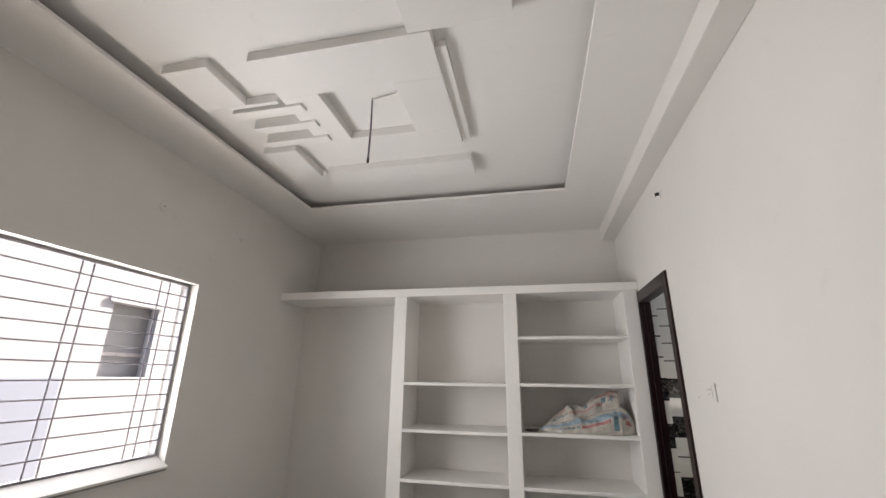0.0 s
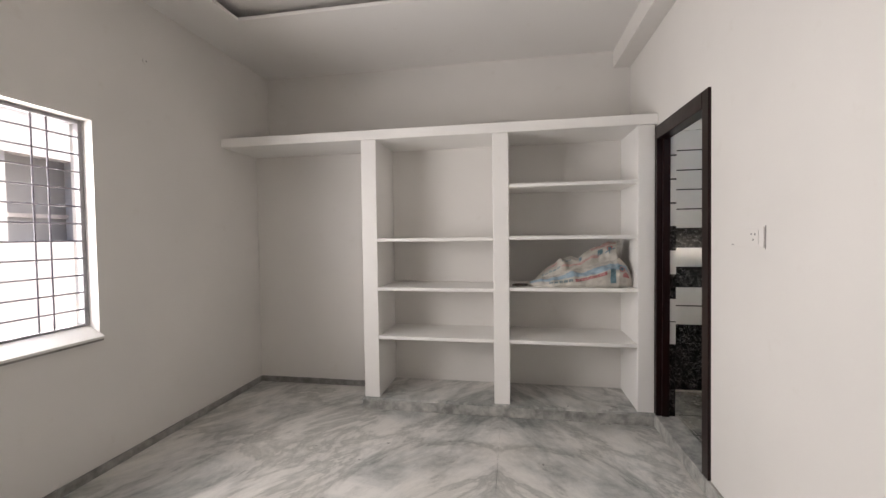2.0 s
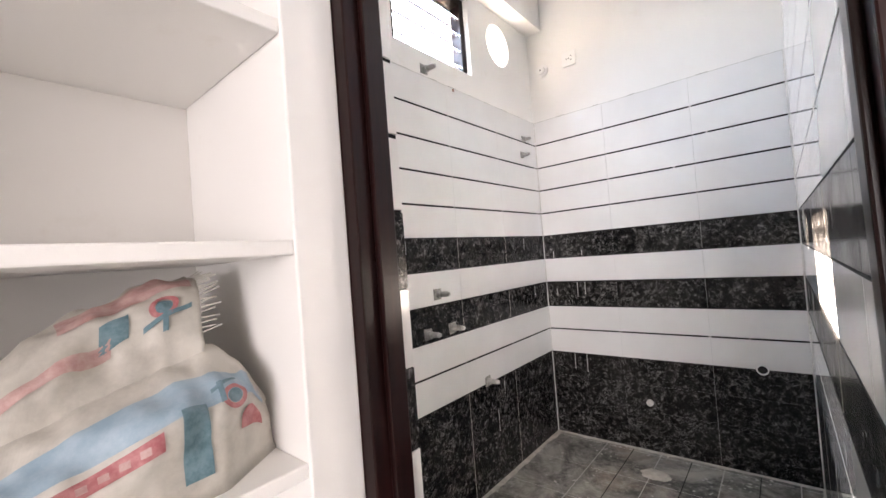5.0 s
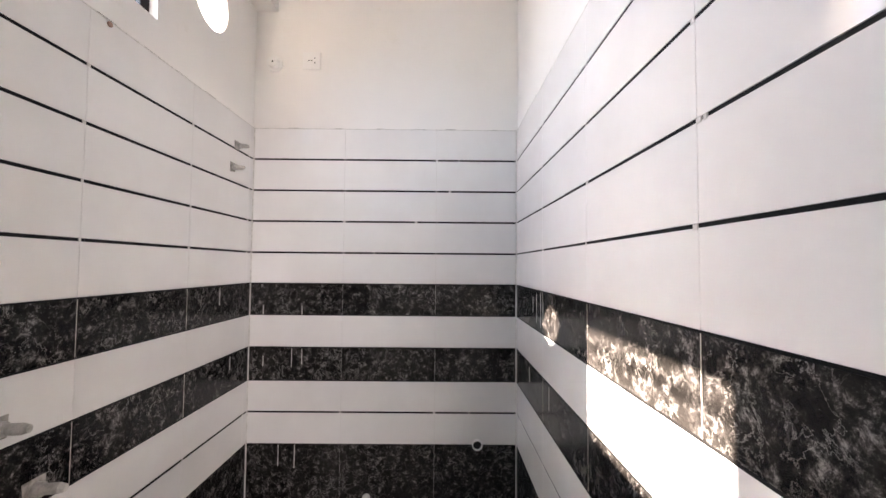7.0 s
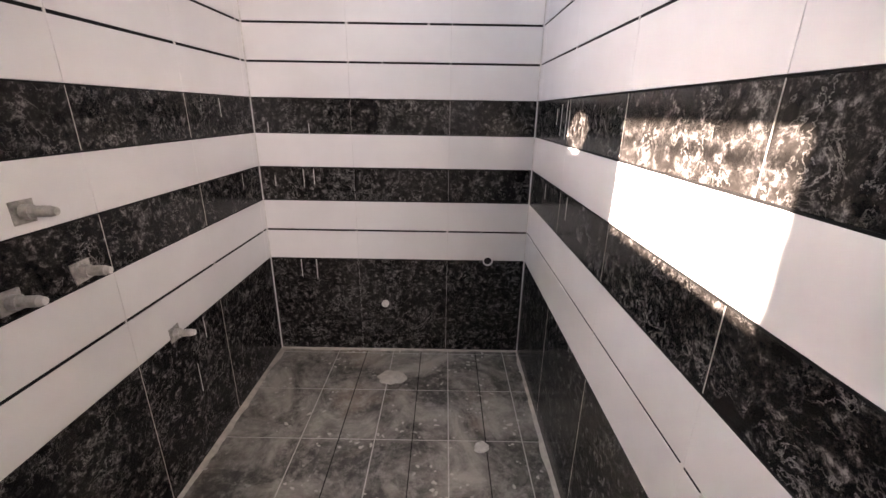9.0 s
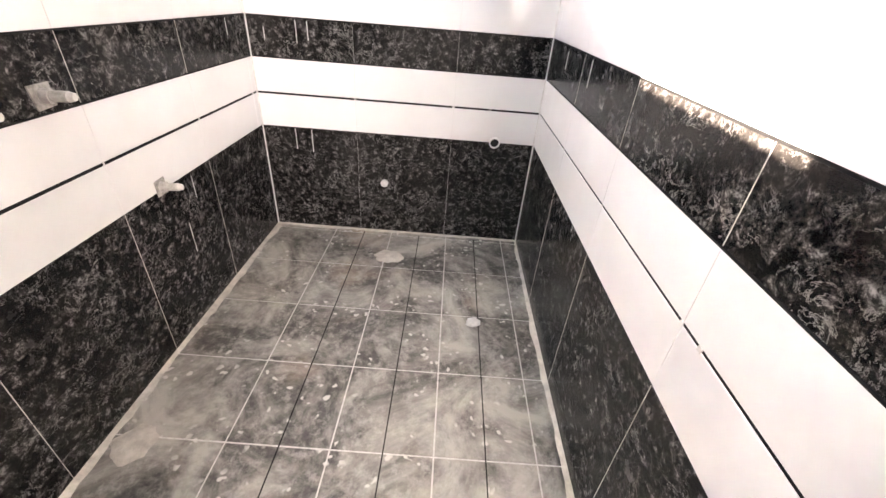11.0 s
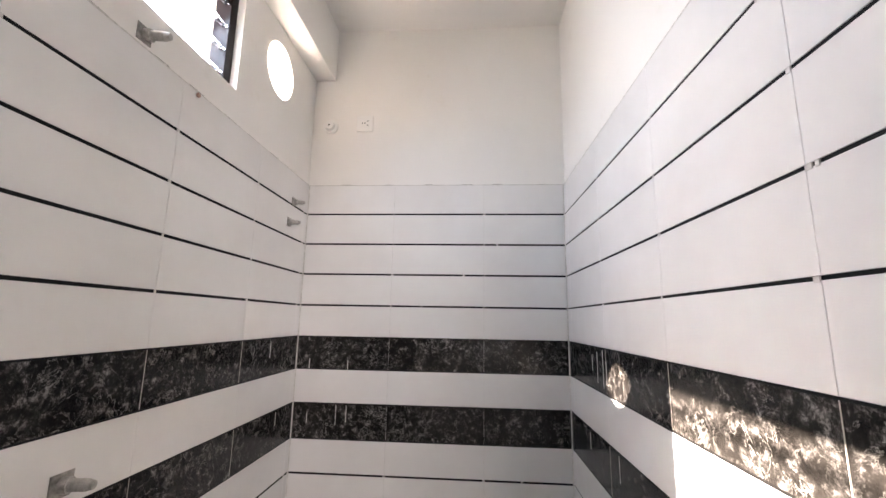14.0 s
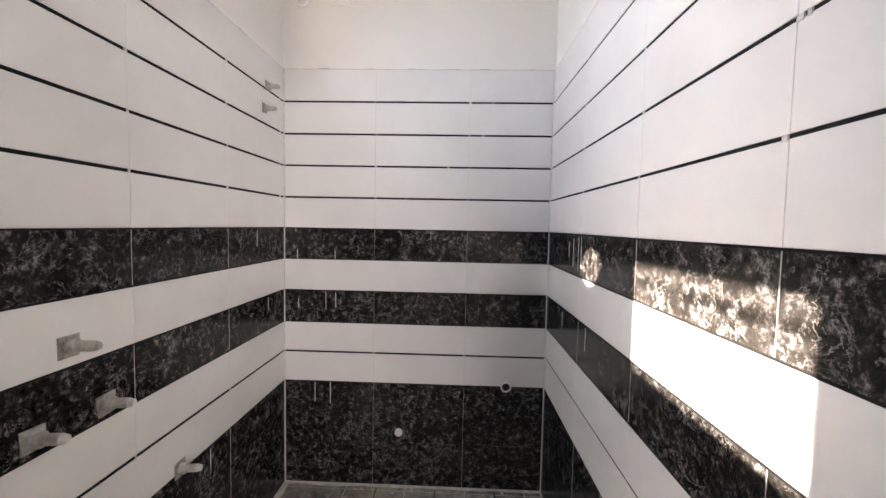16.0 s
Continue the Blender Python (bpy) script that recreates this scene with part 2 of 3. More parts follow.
def glass_mat():
    m = bpy.data.materials.new("clear_glass")
    m.use_nodes = True
    b = m.node_tree.nodes["Principled BSDF"]
    b.inputs["Base Color"].default_value = (0.93, 0.96, 0.96, 1)
    b.inputs["Roughness"].default_value = 0.05
    b.inputs["Transmission Weight"].default_value = 1.0
    return m


GLASS = glass_mat()


# ---- mesh helpers ----
def obj(name, bm, material, parent=None, label=""):
    me = bpy.data.meshes.new(name)
    bmesh.ops.recalc_face_normals(bm, faces=bm.faces)
    bm.to_mesh(me)
    bm.free()
    me.materials.append(material)
    ob = new(name, me)
    if parent:
        ob.parent = parent
    if label:
        ob["label"] = label
    return ob


def part(name, bm, material, parent, label=""):
    return obj(name, bm, material, parent, label)


def box_in(bm, x0, x1, y0, y1, z0, z1, bev=0.0):
    r = bmesh.ops.create_cube(bm, size=1.0, matrix=Matrix.Translation(((x0 + x1) / 2, (y0 + y1) / 2, (z0 + z1) / 2)) @ Matrix.Diagonal((x1 - x0, y1 - y0, z1 - z0, 1)))
    if bev:
        es = {e for v in r["verts"] for e in v.link_edges}
        bmesh.ops.bevel(bm, geom=list(es), offset=bev, segments=2, affect="EDGES", profile=0.5)


def boxes(*bs, bev=0.0):
    bm = bmesh.new()
    for b in bs:
        box_in(bm, *b, bev=bev)
    return bm


def cyl_in(bm, p, q, r, seg=14, r2=None):
    p, q = Vector(p), Vector(q)
    d = q - p
    m = Matrix.Translation((p + q) / 2) @ d.to_track_quat("Z", "Y").to_matrix().to_4x4()
    bmesh.ops.create_cone(bm, cap_ends=True, segments=seg, radius1=r, radius2=r if r2 is None else r2, depth=d.length, matrix=m)


def rods(*rs, seg=10):
    bm = bmesh.new()
    for p, q, r in rs:
        cyl_in(bm, p, q, r, seg)
    return bm


def empty(name, at=(0, 0, 0)):
    e = new(name)
    e.location = at
    return e


def structure(ob, label, category):
    return tagged(ob, label, category, kind="structure")


# ---- plan ----
XL, XR, XB = -2.085, 1.13, 1.24          # bedroom's window wall, door wall, its bathroom face
YN, YF, YW, YT = -0.35, 4.02, 4.46, 4.66  # wall behind, wardrobe front, wardrobe back, wall over the wardrobe
ZS, ZR = 2.79, 2.88                       # ceiling border, recessed ceiling
BX, BR, BL = 3.225, 3.343, 4.663          # bathroom tile faces
TT = 0.008
BZ, BTOP, BCEIL = 0.02, 2.12, 3.03
DY0, DY1, DZ = 3.286, 4.058, 2.003        # outer edges of the door frame
WY0, WY1, WZ0, WZ1 = 1.50, 3.006, 0.757, 1.957
OUT = 4.813

ground = obj("ground", boxes((-2000, 2000, -2000, 2000, -0.72, -0.60)), GROUND)
structure(ground, "dry earth around the house", "ground")
base = obj("house_plinth", boxes((XL - 0.15, 3.40, YN - 0.15, OUT, -0.61, -0.03)), OUTSIDE)
structure(base, "painted masonry base under the house", "plinth")

# walls
structure(obj("wall_west", boxes(
    (XL - 0.15, XL, YN - 0.15, WY0, -0.03, 3.1), (XL - 0.15, XL, WY1, OUT, -0.03, 3.1),
    (XL - 0.15, XL, WY0, WY1, -0.03, WZ0), (XL - 0.15, XL, WY0, WY1, WZ1, 3.1)), WALL), "pale grey painted plaster wall with a grilled window", "wall")
structure(obj("wall_south", boxes((XL, 3.40, YN - 0.15, YN, -0.03, 3.1)), WALL), "pale grey painted plaster wall", "wall")
structure(obj("wall_north", boxes((XL, XR, YT, OUT, 2.09, 3.1), (XL, XR, YW, OUT, -0.03, 2.09)), WALL), "pale painted plaster wall above and behind the shelving", "wall")
structure(obj("wall_east", boxes(
    (XR, XB, YN, DY0 + 0.01, -0.03, 3.1), (XR, XB, DY1 - 0.045, OUT, -0.03, 3.1),
    (XR, XB, DY0 + 0.01, DY1 - 0.045, DZ - 0.03, 3.1), (XR, XB, DY0 + 0.01, DY1 - 0.045, -0.03, 0.0)), WALL), "pale painted plaster wall with the bathroom doorway", "wall")


def hole_cell(bm, cx, cz, h, r, y0, y1, seg=48):
    """A square piece of wall of half-size h with a round hole through it."""
    ring = []
    for i in range(seg):
        a = 2 * math.pi * i / seg
        c, s = math.cos(a), math.sin(a)
        k = h / max(abs(c), abs(s))
        ring.append([bm.verts.new((cx + f * c, y, cz + f * s)) for y in (y0, y1) for f in (r, k)])
    for i in range(seg):
        a, b = ring[i], ring[(i + 1) % seg]
        for u, v in ((0, 1), (3, 2), (2, 0)):
            bm.faces.new((a[u], a[v], b[v], b[u]))


# bathroom walls
HX, HZ, HR, HH = 2.838, 2.528, 0.125, 0.14
BWX0, BWX1, BWZ0, BWZ1 = 1.925, 2.53, 2.245, 2.685
y0 = BL + TT
bm = boxes((XB, BX + 0.16, y0, OUT, -0.03, BWZ0), (XB, BWX0, y0, OUT, BWZ0, 3.1), (BWX0, BX + 0.16, y0, OUT, BWZ1, 3.1),
           (BWX1, HX - HH, y0, OUT, BWZ0, BWZ1), (HX + HH, BX + 0.16, y0, OUT, BWZ0, BWZ1),
           (HX - HH, HX + HH, y0, OUT, BWZ0, HZ - HH), (HX - HH, HX + HH, y0, OUT, HZ + HH, BWZ1))
# unseen outer lip, added to lower the top of the sun patch
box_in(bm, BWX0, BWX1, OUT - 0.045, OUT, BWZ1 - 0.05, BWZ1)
hole_cell(bm, HX, HZ, HH, HR, y0, OUT)
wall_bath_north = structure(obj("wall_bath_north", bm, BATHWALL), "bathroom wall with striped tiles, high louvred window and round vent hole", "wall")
wall_bath_east = structure(obj("wall_bath_east", boxes((BX + TT, BX + 0.16, BR - 0.15, y0, -0.03, 3.1)), BATHWALL), "bathroom end wall tiled in white and dark bands", "wall")
wall_bath_south = structure(obj("wall_bath_south", boxes((XB, BX + TT, BR - 0.15, BR - TT, -0.03, 3.1)), BATHWALL), "bathroom wall tiled in white and dark marble bands", "wall")
structure(obj("bath_beam", boxes((XB, BX + TT, 4.56, y0, 2.725, BCEIL), bev=0.004), BATHWALL), "white painted lintel beam above the bathroom window", "beam")
structure(obj("ceiling_bath", boxes((XB, BX + TT, BR - TT, y0, BCEIL, 3.1)), CEIL), "plain white bathroom ceiling", "ceiling")
# unseen slab added over all rooms so no daylight leaks in
structure(obj("roof", boxes((XL - 0.3, 3.6, YN - 0.3, OUT, 3.1, 3.25)), OUTSIDE), "unseen flat roof slab added to keep light out", "roof")

# bedroom ceiling: a border with a recessed middle and a shadow gap
RX0, RX1, RY0, RY1 = -1.664, 0.598, 0.10, 3.67
GAP = 0.17
bm = boxes((XL, RX0, YN, YT, ZS, ZS + 0.022), (RX1, XR, YN, YT, ZS, ZS + 0.022), (RX0, RX1, YN, RY0, ZS, ZS + 0.022), (RX0, RX1, RY1, YT, ZS, ZS + 0.022),
           (XL, RX0 - GAP, YN, YT, ZS + 0.022, 3.1), (RX1 + GAP, XR, YN, YT, ZS + 0.022, 3.1), (RX0 - GAP, RX1 + GAP, YN, RY0 - GAP, ZS + 0.022, 3.1), (RX0 - GAP, RX1 + GAP, RY1 + GAP, YT, ZS + 0.022, 3.1),
           (RX0 - GAP, RX1 + GAP, RY0 - GAP, RY1 + GAP, ZR, 3.1))
structure(obj("ceiling", bm, CEIL), "white plasterboard ceiling with a recessed tray", "ceiling")
structure(obj("ceiling_beam", boxes((1.0, XR, YN, YT, 2.65, ZS), bev=0.004), WALL), "painted beam along the top of the door wall", "beam")

# stepped plaster relief on the tray
ZP = 2.825
relief = empty("ceiling_relief", (-0.7, 2.5, ZR))
tagged(relief, "white plaster geometric relief stuck to the recessed ceiling", "ceiling ornament")


def relief_panel(x0, x1, y0_, y1_, z=ZP):
    bm_ = boxes((x0 + 0.7, x1 + 0.7, y0_ - 2.5, y1_ - 2.5, z - ZR, 0.0), bev=0.003)
    part("panel", bm_, CEIL, relief)


RP = [(-1.05, -0.11, 1.945, 2.24, ZP), (-1.05, -0.82, 2.24, 2.69, ZP), (-0.38, -0.11, 2.24, 2.69, ZP), (-1.05, -0.11, 2.69, 2.88, ZP),
      (-0.13, -0.055, 2.06, 2.86, ZP + 0.02), (-1.55, -1.28, 1.935, 2.25, ZP), (-1.55, -1.08, 2.25, 2.275, ZP),
      (-1.40, -0.95, 2.29, 2.35, ZP - 0.015), (-1.37, -0.95, 2.45, 2.51, ZP - 0.015), (-1.39, -0.95, 2.61, 2.67, ZP - 0.015),
      (-1.52, -1.27, 2.755, 3.15, ZP), (-1.20, -0.085, 3.10, 3.33, ZP), (-0.211, 0.262, 1.15, 1.94, ZP)]
for p in RP:
    relief_panel(*p)

wire = empty("ceiling_wire", (-0.56, 2.39, ZR))
tagged(wire, "dark electric wire hanging from the bedroom ceiling", "wire")
part("hook", rods(((0.16, -0.02, 0), (0.16, -0.02, -0.02), 0.012), ((0.16, -0.02, -0.012), (0.0, 0.0, -0.02), 0.005)), CEIL, wire, "white conduit stub")
part("cable", rods(((0, 0, -0.01), (0.004, 0, -0.2), 0.005), ((0.004, 0, -0.2), (0.0, 0.002, -0.40), 0.005)), IRON, wire)
part("tip", rods(((0, 0.002, -0.40), (0, 0.002, -0.425), 0.007)), CABLE, wire)

# ---- bedroom floor ----
floor = structure(obj("floor", boxes((XL, XR, YN, YW, -0.03, -0.016)), STONE), "polished grey and white veined marble slab floor", "floor")
xs = [XL, -0.93, 0.09, XR]
ys = [YN, 0.85, 2.45, 4.03, YW]
for i in range(3):
    for j in range(4):
        bm = boxes((xs[i] + 0.0008, xs[i + 1] - 0.0008, ys[j] + 0.0008, ys[j + 1] - 0.0008, -0.016, 0.0))
        part("slab", bm, MARBLE, floor)

skl = obj("baseboard", boxes((XL, XL + 0.012, YN, YW - 0.012, 0, 0.05), bev=0.002), SKIRT)
structure(skl, "low grey stone skirting along the window wall", "skirting")
structure(obj("baseboard", boxes((XL + 0.0, -0.93, YW - 0.012, YW, 0, 0.05), bev=0.002), SKIRT), "low grey stone skirting in the open bay", "skirting")
structure(obj("baseboard", boxes((XR - 0.014, XR, YN, DY0 - 0.003, 0, 0.085), bev=0.002), STONE), "grey marble skirting along the door wall", "skirting")
structure(obj("baseboard", boxes((XL + 0.012, XR - 0.014, YN, YN + 0.012, 0, 0.05), bev=0.002), SKIRT), "low grey stone skirting", "skirting")
structure(obj("threshold", boxes((XR - 0.016, XB + 0.01, DY0, DY1, 0.0, 0.085), bev=0.004), STONE), "grey marble door sill", "threshold")

# ---- wardrobe shelving ----
P1 = (-0.93, -0.813)
P2 = (0.046, 0.158)
P3 = (1.01, XR - 0.014)
shelving = empty("built_in_shelving", (0.1, 4.24, 0.0))
tagged(shelving, "white plastered built-in wardrobe shelving with open bays on a marble plinth", "shelving")


def sp(name, b, m, label="", bev=0.004):
    x0, x1, a0, a1, z0, z1 = b
    return part(name, boxes((x0 - 0.1, x1 - 0.1, a0 - 4.24, a1 - 4.24, z0, z1), bev=bev), m, shelving, label)


PL = 0.09
sp("plinth", (-0.945, XR, YF - 0.008, YW, 0.0, PL - 0.016), STONE, "grey marble plinth")
sp("plinth_top", (-0.945, XR, YF - 0.014, YW, PL - 0.016, PL), MARBLE, "grey marble plinth top", 0.003)
for a, b in (P1, P2, P3):
    sp("pillar", (a, b, YF, YW, PL, 2.02), SHELF)
sp("top_slab", (XL, XR, YF - 0.012, YT, 2.02, 2.09), SHELF)
for z in (1.288, 0.922, 0.556):
    sp("shelf", (P1[1], P2[0], YF + 0.004, YW, z - 0.025, z), SHELF, bev=0.003)
for z in (1.662, 1.293, 0.930, 0.553):
    sp("shelf", (P2[1], P3[0], YF + 0.004, YW, z - 0.025, z), SHELF, bev=0.003)

# ---- cement sack on a shelf ----
SZ = 0.930


BODY = [(0.0, 0.012), (0.06, 0.035), (0.14, 0.06), (0.30, 0.09), (0.5, 0.125), (0.7, 0.16), (0.85, 0.19), (0.93, 0.17), (0.985, 0.12), (1.0, 0.03)]
FLAP = [(0.0, 0.03), (0.08, 0.07), (0.25, 0.15), (0.38, 0.195), (0.48, 0.21), (0.56, 0.205), (0.72, 0.265), (0.86, 0.31), (1.0, 0.325)]
SHAPES = {"body": (BODY, 0.275, 1.01, -0.035, 0.125), "flap": (FLAP, 0.305, 0.90, 0.012, 0.105)}


def profile(pts, u):
    for (a, h), (b, k) in zip(pts, pts[1:]):
        if u <= b:
            f = (u - a) / (b - a)
            f = 0.5 * f + 0.5 * f * f * (3 - 2 * f)
            return h + (k - h) * f
    return pts[-1][1]


def sack_point(u, v, lift=0.0, shape="body"):
    """u runs along the sack, v around it from the front foot over the top to the back foot."""
    pts, xa, xb, yc, depth = SHAPES[shape]
    h = profile(pts, u)
    a = math.pi * v
    d = depth * min(1, 0.25 + 3 * u) * (min(1, 0.4 + 4 * (1 - u)) if shape == "body" else 1.0 - 0.22 * u)
    c, s = math.cos(a), math.sin(a)
    x = xa + (xb - xa) * u + (0.02 * s if shape == "flap" else 0.0)
    y = yc - d * math.copysign(abs(c) ** 0.8, c)
    z = h * max(s, 0) ** 0.62
    p = Vector((x, y, z))
    k = noise.noise(Vector((x * 8, y * 8, z * 8))) * 0.022 + noise.noise(Vector((x * 22 + 3, y * 22, z * 22))) * 0.011 + noise.noise(Vector((x * 45, y * 45, z * 45 + 7))) * 0.005 + 0.006 * math.sin(30 * x - 38 * z + 6 * noise.noise(p * 7))
    out = Vector((0, -abs(c) if c > 0 else abs(c), s + 0.15)).normalized()
    p += out * (k * min(1, 4 * s) * min(1, 6 * u + 0.1) + lift)
    p.z = max(p.z, 0.0)
    return p


sack = empty("cement_sack", (0, 4.215, SZ))
tagged(sack, "crumpled white woven cement sack with blue and red print", "sack")


def patch(u0, u1, v0, v1, nu, nv, lift, slant=0.0, shape="body"):
    bm_ = bmesh.new()
    g = [[bm_.verts.new(sack_point(u0 + (u1 - u0) * i / nu, v0 + (v1 - v0) * j / nv + slant * i / nu, lift, shape)) for j in range(nv + 1)] for i in range(nu + 1)]
    for i in range(nu):
        for j in range(nv):
            bm_.faces.new((g[i][j], g[i + 1][j], g[i + 1][j + 1], g[i][j + 1]))
    for f in bm_.faces:
        f.smooth = True
    return bm_, g


for shape, name in (("body", "bag"), ("flap", "folded_mouth")):
    bm, g = patch(0, 1, 0, 1, 90, 40, 0, 0.0, shape)
    bm.faces.new(g[0])
    bm.faces.new(g[-1])
    bm.faces.new([r[0] for r in g] + [r[-1] for r in reversed(g)])
    part(name, bm, SACK, sack)


def printed(name, m, *a, shape="body"):
    part(name, patch(*a, shape=shape)[0], m, sack)


def disc(name, m, u, v, ru, rv, lift, inner=0.0, half=False, shape="body"):
    """A printed disc or ring that follows the cloth."""
    bm_ = bmesh.new()
    n_, rings_ = 24, 4
    span = math.pi if half else 2 * math.pi
    g_ = []
    for i_ in range(n_ + 1):
        a_ = span * i_ / n_
        g_.append([bm_.verts.new(sack_point(u + ru * f_ * math.cos(a_), v + rv * f_ * math.sin(a_), lift, shape)) for f_ in [inner + (1 - inner) * (k_ + 0.02) / rings_ for k_ in range(rings_ + 1)]])
    for A_, B_ in zip(g_, g_[1:]):
        for k_ in range(rings_):
            bm_.faces.new((A_[k_], A_[k_ + 1], B_[k_ + 1], B_[k_])).smooth = True
    part(name, bm_, m, sack)


def letters(u, v, count, step, rise, tall, shape="body"):
    """Unreadable lettering as bars."""
    for k_ in range(count):
        a_, b_ = u + step * k_, v + rise * k_
        for w_ in (0.0, step * 0.42):
            printed("letter_bar", TEAL, a_ + w_, a_ + w_ + step * 0.24, b_, b_ + tall, 2, 4, 0.003, shape=shape)
        printed("letter_bar", TEAL, a_, a_ + step * 0.6, b_ + tall * (0.38 if k_ % 2 else 0.78), b_ + tall * (0.58 if k_ % 2 else 0.98), 3, 2, 0.0032, shape=shape)


printed("blue_stripe", BLUE, 0.04, 0.97, 0.125, 0.28, 70, 10, 0.0022, 0.05)
printed("pale_fold_end", SACK, 0.945, 0.985, 0.20, 0.36, 6, 10, 0.0028)
printed("red_bar", RED, 0.46, 0.745, 0.05, 0.098, 30, 5, 0.0026, 0.055)
for k in range(9):
    printed("letter_bar", PALERED, 0.485 + 0.028 * k, 0.50 + 0.028 * k, 0.068 + 0.0054 * k, 0.088 + 0.0054 * k, 2, 3, 0.0034)
printed("teal_bar", TEAL, 0.775, 0.825, 0.02, 0.185, 6, 16, 0.0028)
letters(0.22, 0.042, 5, 0.046, 0.004, 0.046)
disc("red_ring", RED, 0.885, 0.175, 0.030, 0.042, 0.0030, 0.62)
disc("teal_disc", TEAL, 0.885, 0.175, 0.017, 0.025, 0.0031)
printed("teal_mark", TEAL, 0.84, 0.90, 0.215, 0.232, 7, 3, 0.0034, 0.03)
printed("teal_mark", TEAL, 0.853, 0.864, 0.165, 0.25, 3, 7, 0.0035)
disc("red_half_disc", RED, 0.925, 0.075, 0.034, 0.06, 0.0030, half=True)
printed("pale_red_bar", PALERED, 0.36, 0.80, 0.18, 0.225, 30, 4, 0.0026, 0.035, shape="flap")
printed("pale_red_bar", PALERED, 0.14, 0.30, 0.33, 0.40, 12, 4, 0.0026, 0.02, shape="flap")
printed("pink_band", PALERED, 0.70, 0.985, 0.345, 0.50, 20, 10, 0.0022, shape="flap")
printed("teal_square", TEAL, 0.775, 0.835, 0.235, 0.305, 6, 8, 0.0028, shape="flap")
printed("teal_bar", TEAL, 0.56, 0.59, 0.30, 0.43, 4, 10, 0.0028, shape="flap")
disc("red_ring", RED, 0.91, 0.275, 0.034, 0.036, 0.0030, 0.62, shape="flap")
disc("teal_disc", TEAL, 0.91, 0.270, 0.020, 0.022, 0.0031, shape="flap")
printed("teal_mark", TEAL, 0.865, 0.975, 0.225, 0.238, 8, 3, 0.0034, 0.022, shape="flap")
printed("teal_mark", TEAL, 0.905, 0.918, 0.205, 0.262, 3, 7, 0.0035, shape="flap")
letters(0.12, 0.175, 5, 0.046, 0.004, 0.042, "flap")
letters(0.36, 0.30, 3, 0.04, 0.004, 0.036, "flap")
for k in range(26):
    v = 0.18 + 0.014 * k
    p = sack_point(1.0, v, 0.0, "flap")
    q = p + Vector((0.012 + 0.02 * random.random(), -0.004, 0.014 * random.random() - 0.002))
    part("frayed_thread", rods((p, q, 0.0011), seg=5), SACK, sack)

rag = empty("rubber_sole", (0.235, 4.10, SZ))
tagged(rag, "flat dark brown rubber scrap lying beside the sack", "scrap")
bm = bmesh.new()
bmesh.ops.create_icosphere(bm, subdivisions=3, radius=1, matrix=pose(0, 0, 0.011, 0, 0, 12) @ Matrix.Diagonal((0.06, 0.032, 0.011, 1)))
for v in bm.verts:
    v.co.z = max(0, v.co.z + 0.004 * noise.noise(v.co * 40))
part("scrap", bm, BROWN, rag)

# ---- bedroom window ----
win = structure(empty("window_1", (XL, (WY0 + WY1) / 2, WZ0)), "barred window with white plaster surround, open to daylight", "window")
OX, OY, OZ = win.location


def wp(name, bs, m, label="", bev=0.003):
    return part(name, boxes(*[(a - OX, b - OX, c - OY, d - OY, e - OZ, f - OZ) for a, b, c, d, e, f in bs], bev=bev), m, win, label)


bm = bmesh.new()
prof = [(0.03, -0.0), (0.03, 0.012), (-0.066, 0.068), (-0.15, 0.068), (-0.15, 0.0)]
ends = [[bm.verts.new((x, y, z)) for x, z in prof] for y in (WY0 - OY - 0.004, WY1 - OY + 0.004)]
for i in range(5):
    bm.faces.new((ends[0][i], ends[0][(i + 1) % 5], ends[1][(i + 1) % 5], ends[1][i]))
for e in ends:
    bm.faces.new(e)
part("sill", bm, SHELF, win)
wp("sill_edge", [(XL, XL + 0.026, WY0, WY1, 0.745, 0.757)], SKIRT, "dark stone edge under the sill", 0.0)
FA, FB = XL - 0.10, XL - 0.066
for bs in ((FA, FB, WY1 - 0.022, WY1, 0.825, WZ1), (FA, FB, WY0, WY0 + 0.022, 0.825, WZ1),
           (FA, FB, WY0 + 0.022, WY1 - 0.022, WZ1 - 0.022, WZ1), (FA, FB, WY0 + 0.022, WY1 - 0.022, 0.825, 0.838)):
    wp("frame", [bs], FRAMEGREY)
GX = XL - 0.07 - OX
for k in range(11):
    z = 1.861 - 0.094 * k - OZ
    part("bar", rods(((GX, WY0 + 0.02 - OY, z), (GX, WY1 - 0.02 - OY, z), 0.0045)), IRON, win)
for yy in (1.744, 1.810, 2.257, 2.322, 2.771, 2.840):
    part("upright", rods(((GX - 0.008, yy - OY, 0.83 - OZ), (GX - 0.008, yy - OY, WZ1 - 0.02 - OZ), 0.0045)), IRON, win)

# ---- neighbouring house seen through the window ----
NX = -3.35
nb = tagged(empty("neighbour_house", (NX, 3, -0.6)), "white painted neighbouring house close behind the window", "house")


def np_(name, bs, m, label="", par=None):
    return part(name, boxes(*[(a - NX, b - NX, c - 3, d - 3, e + 0.6, f + 0.6) for a, b, c, d, e, f in bs]), m, par or nb, label)


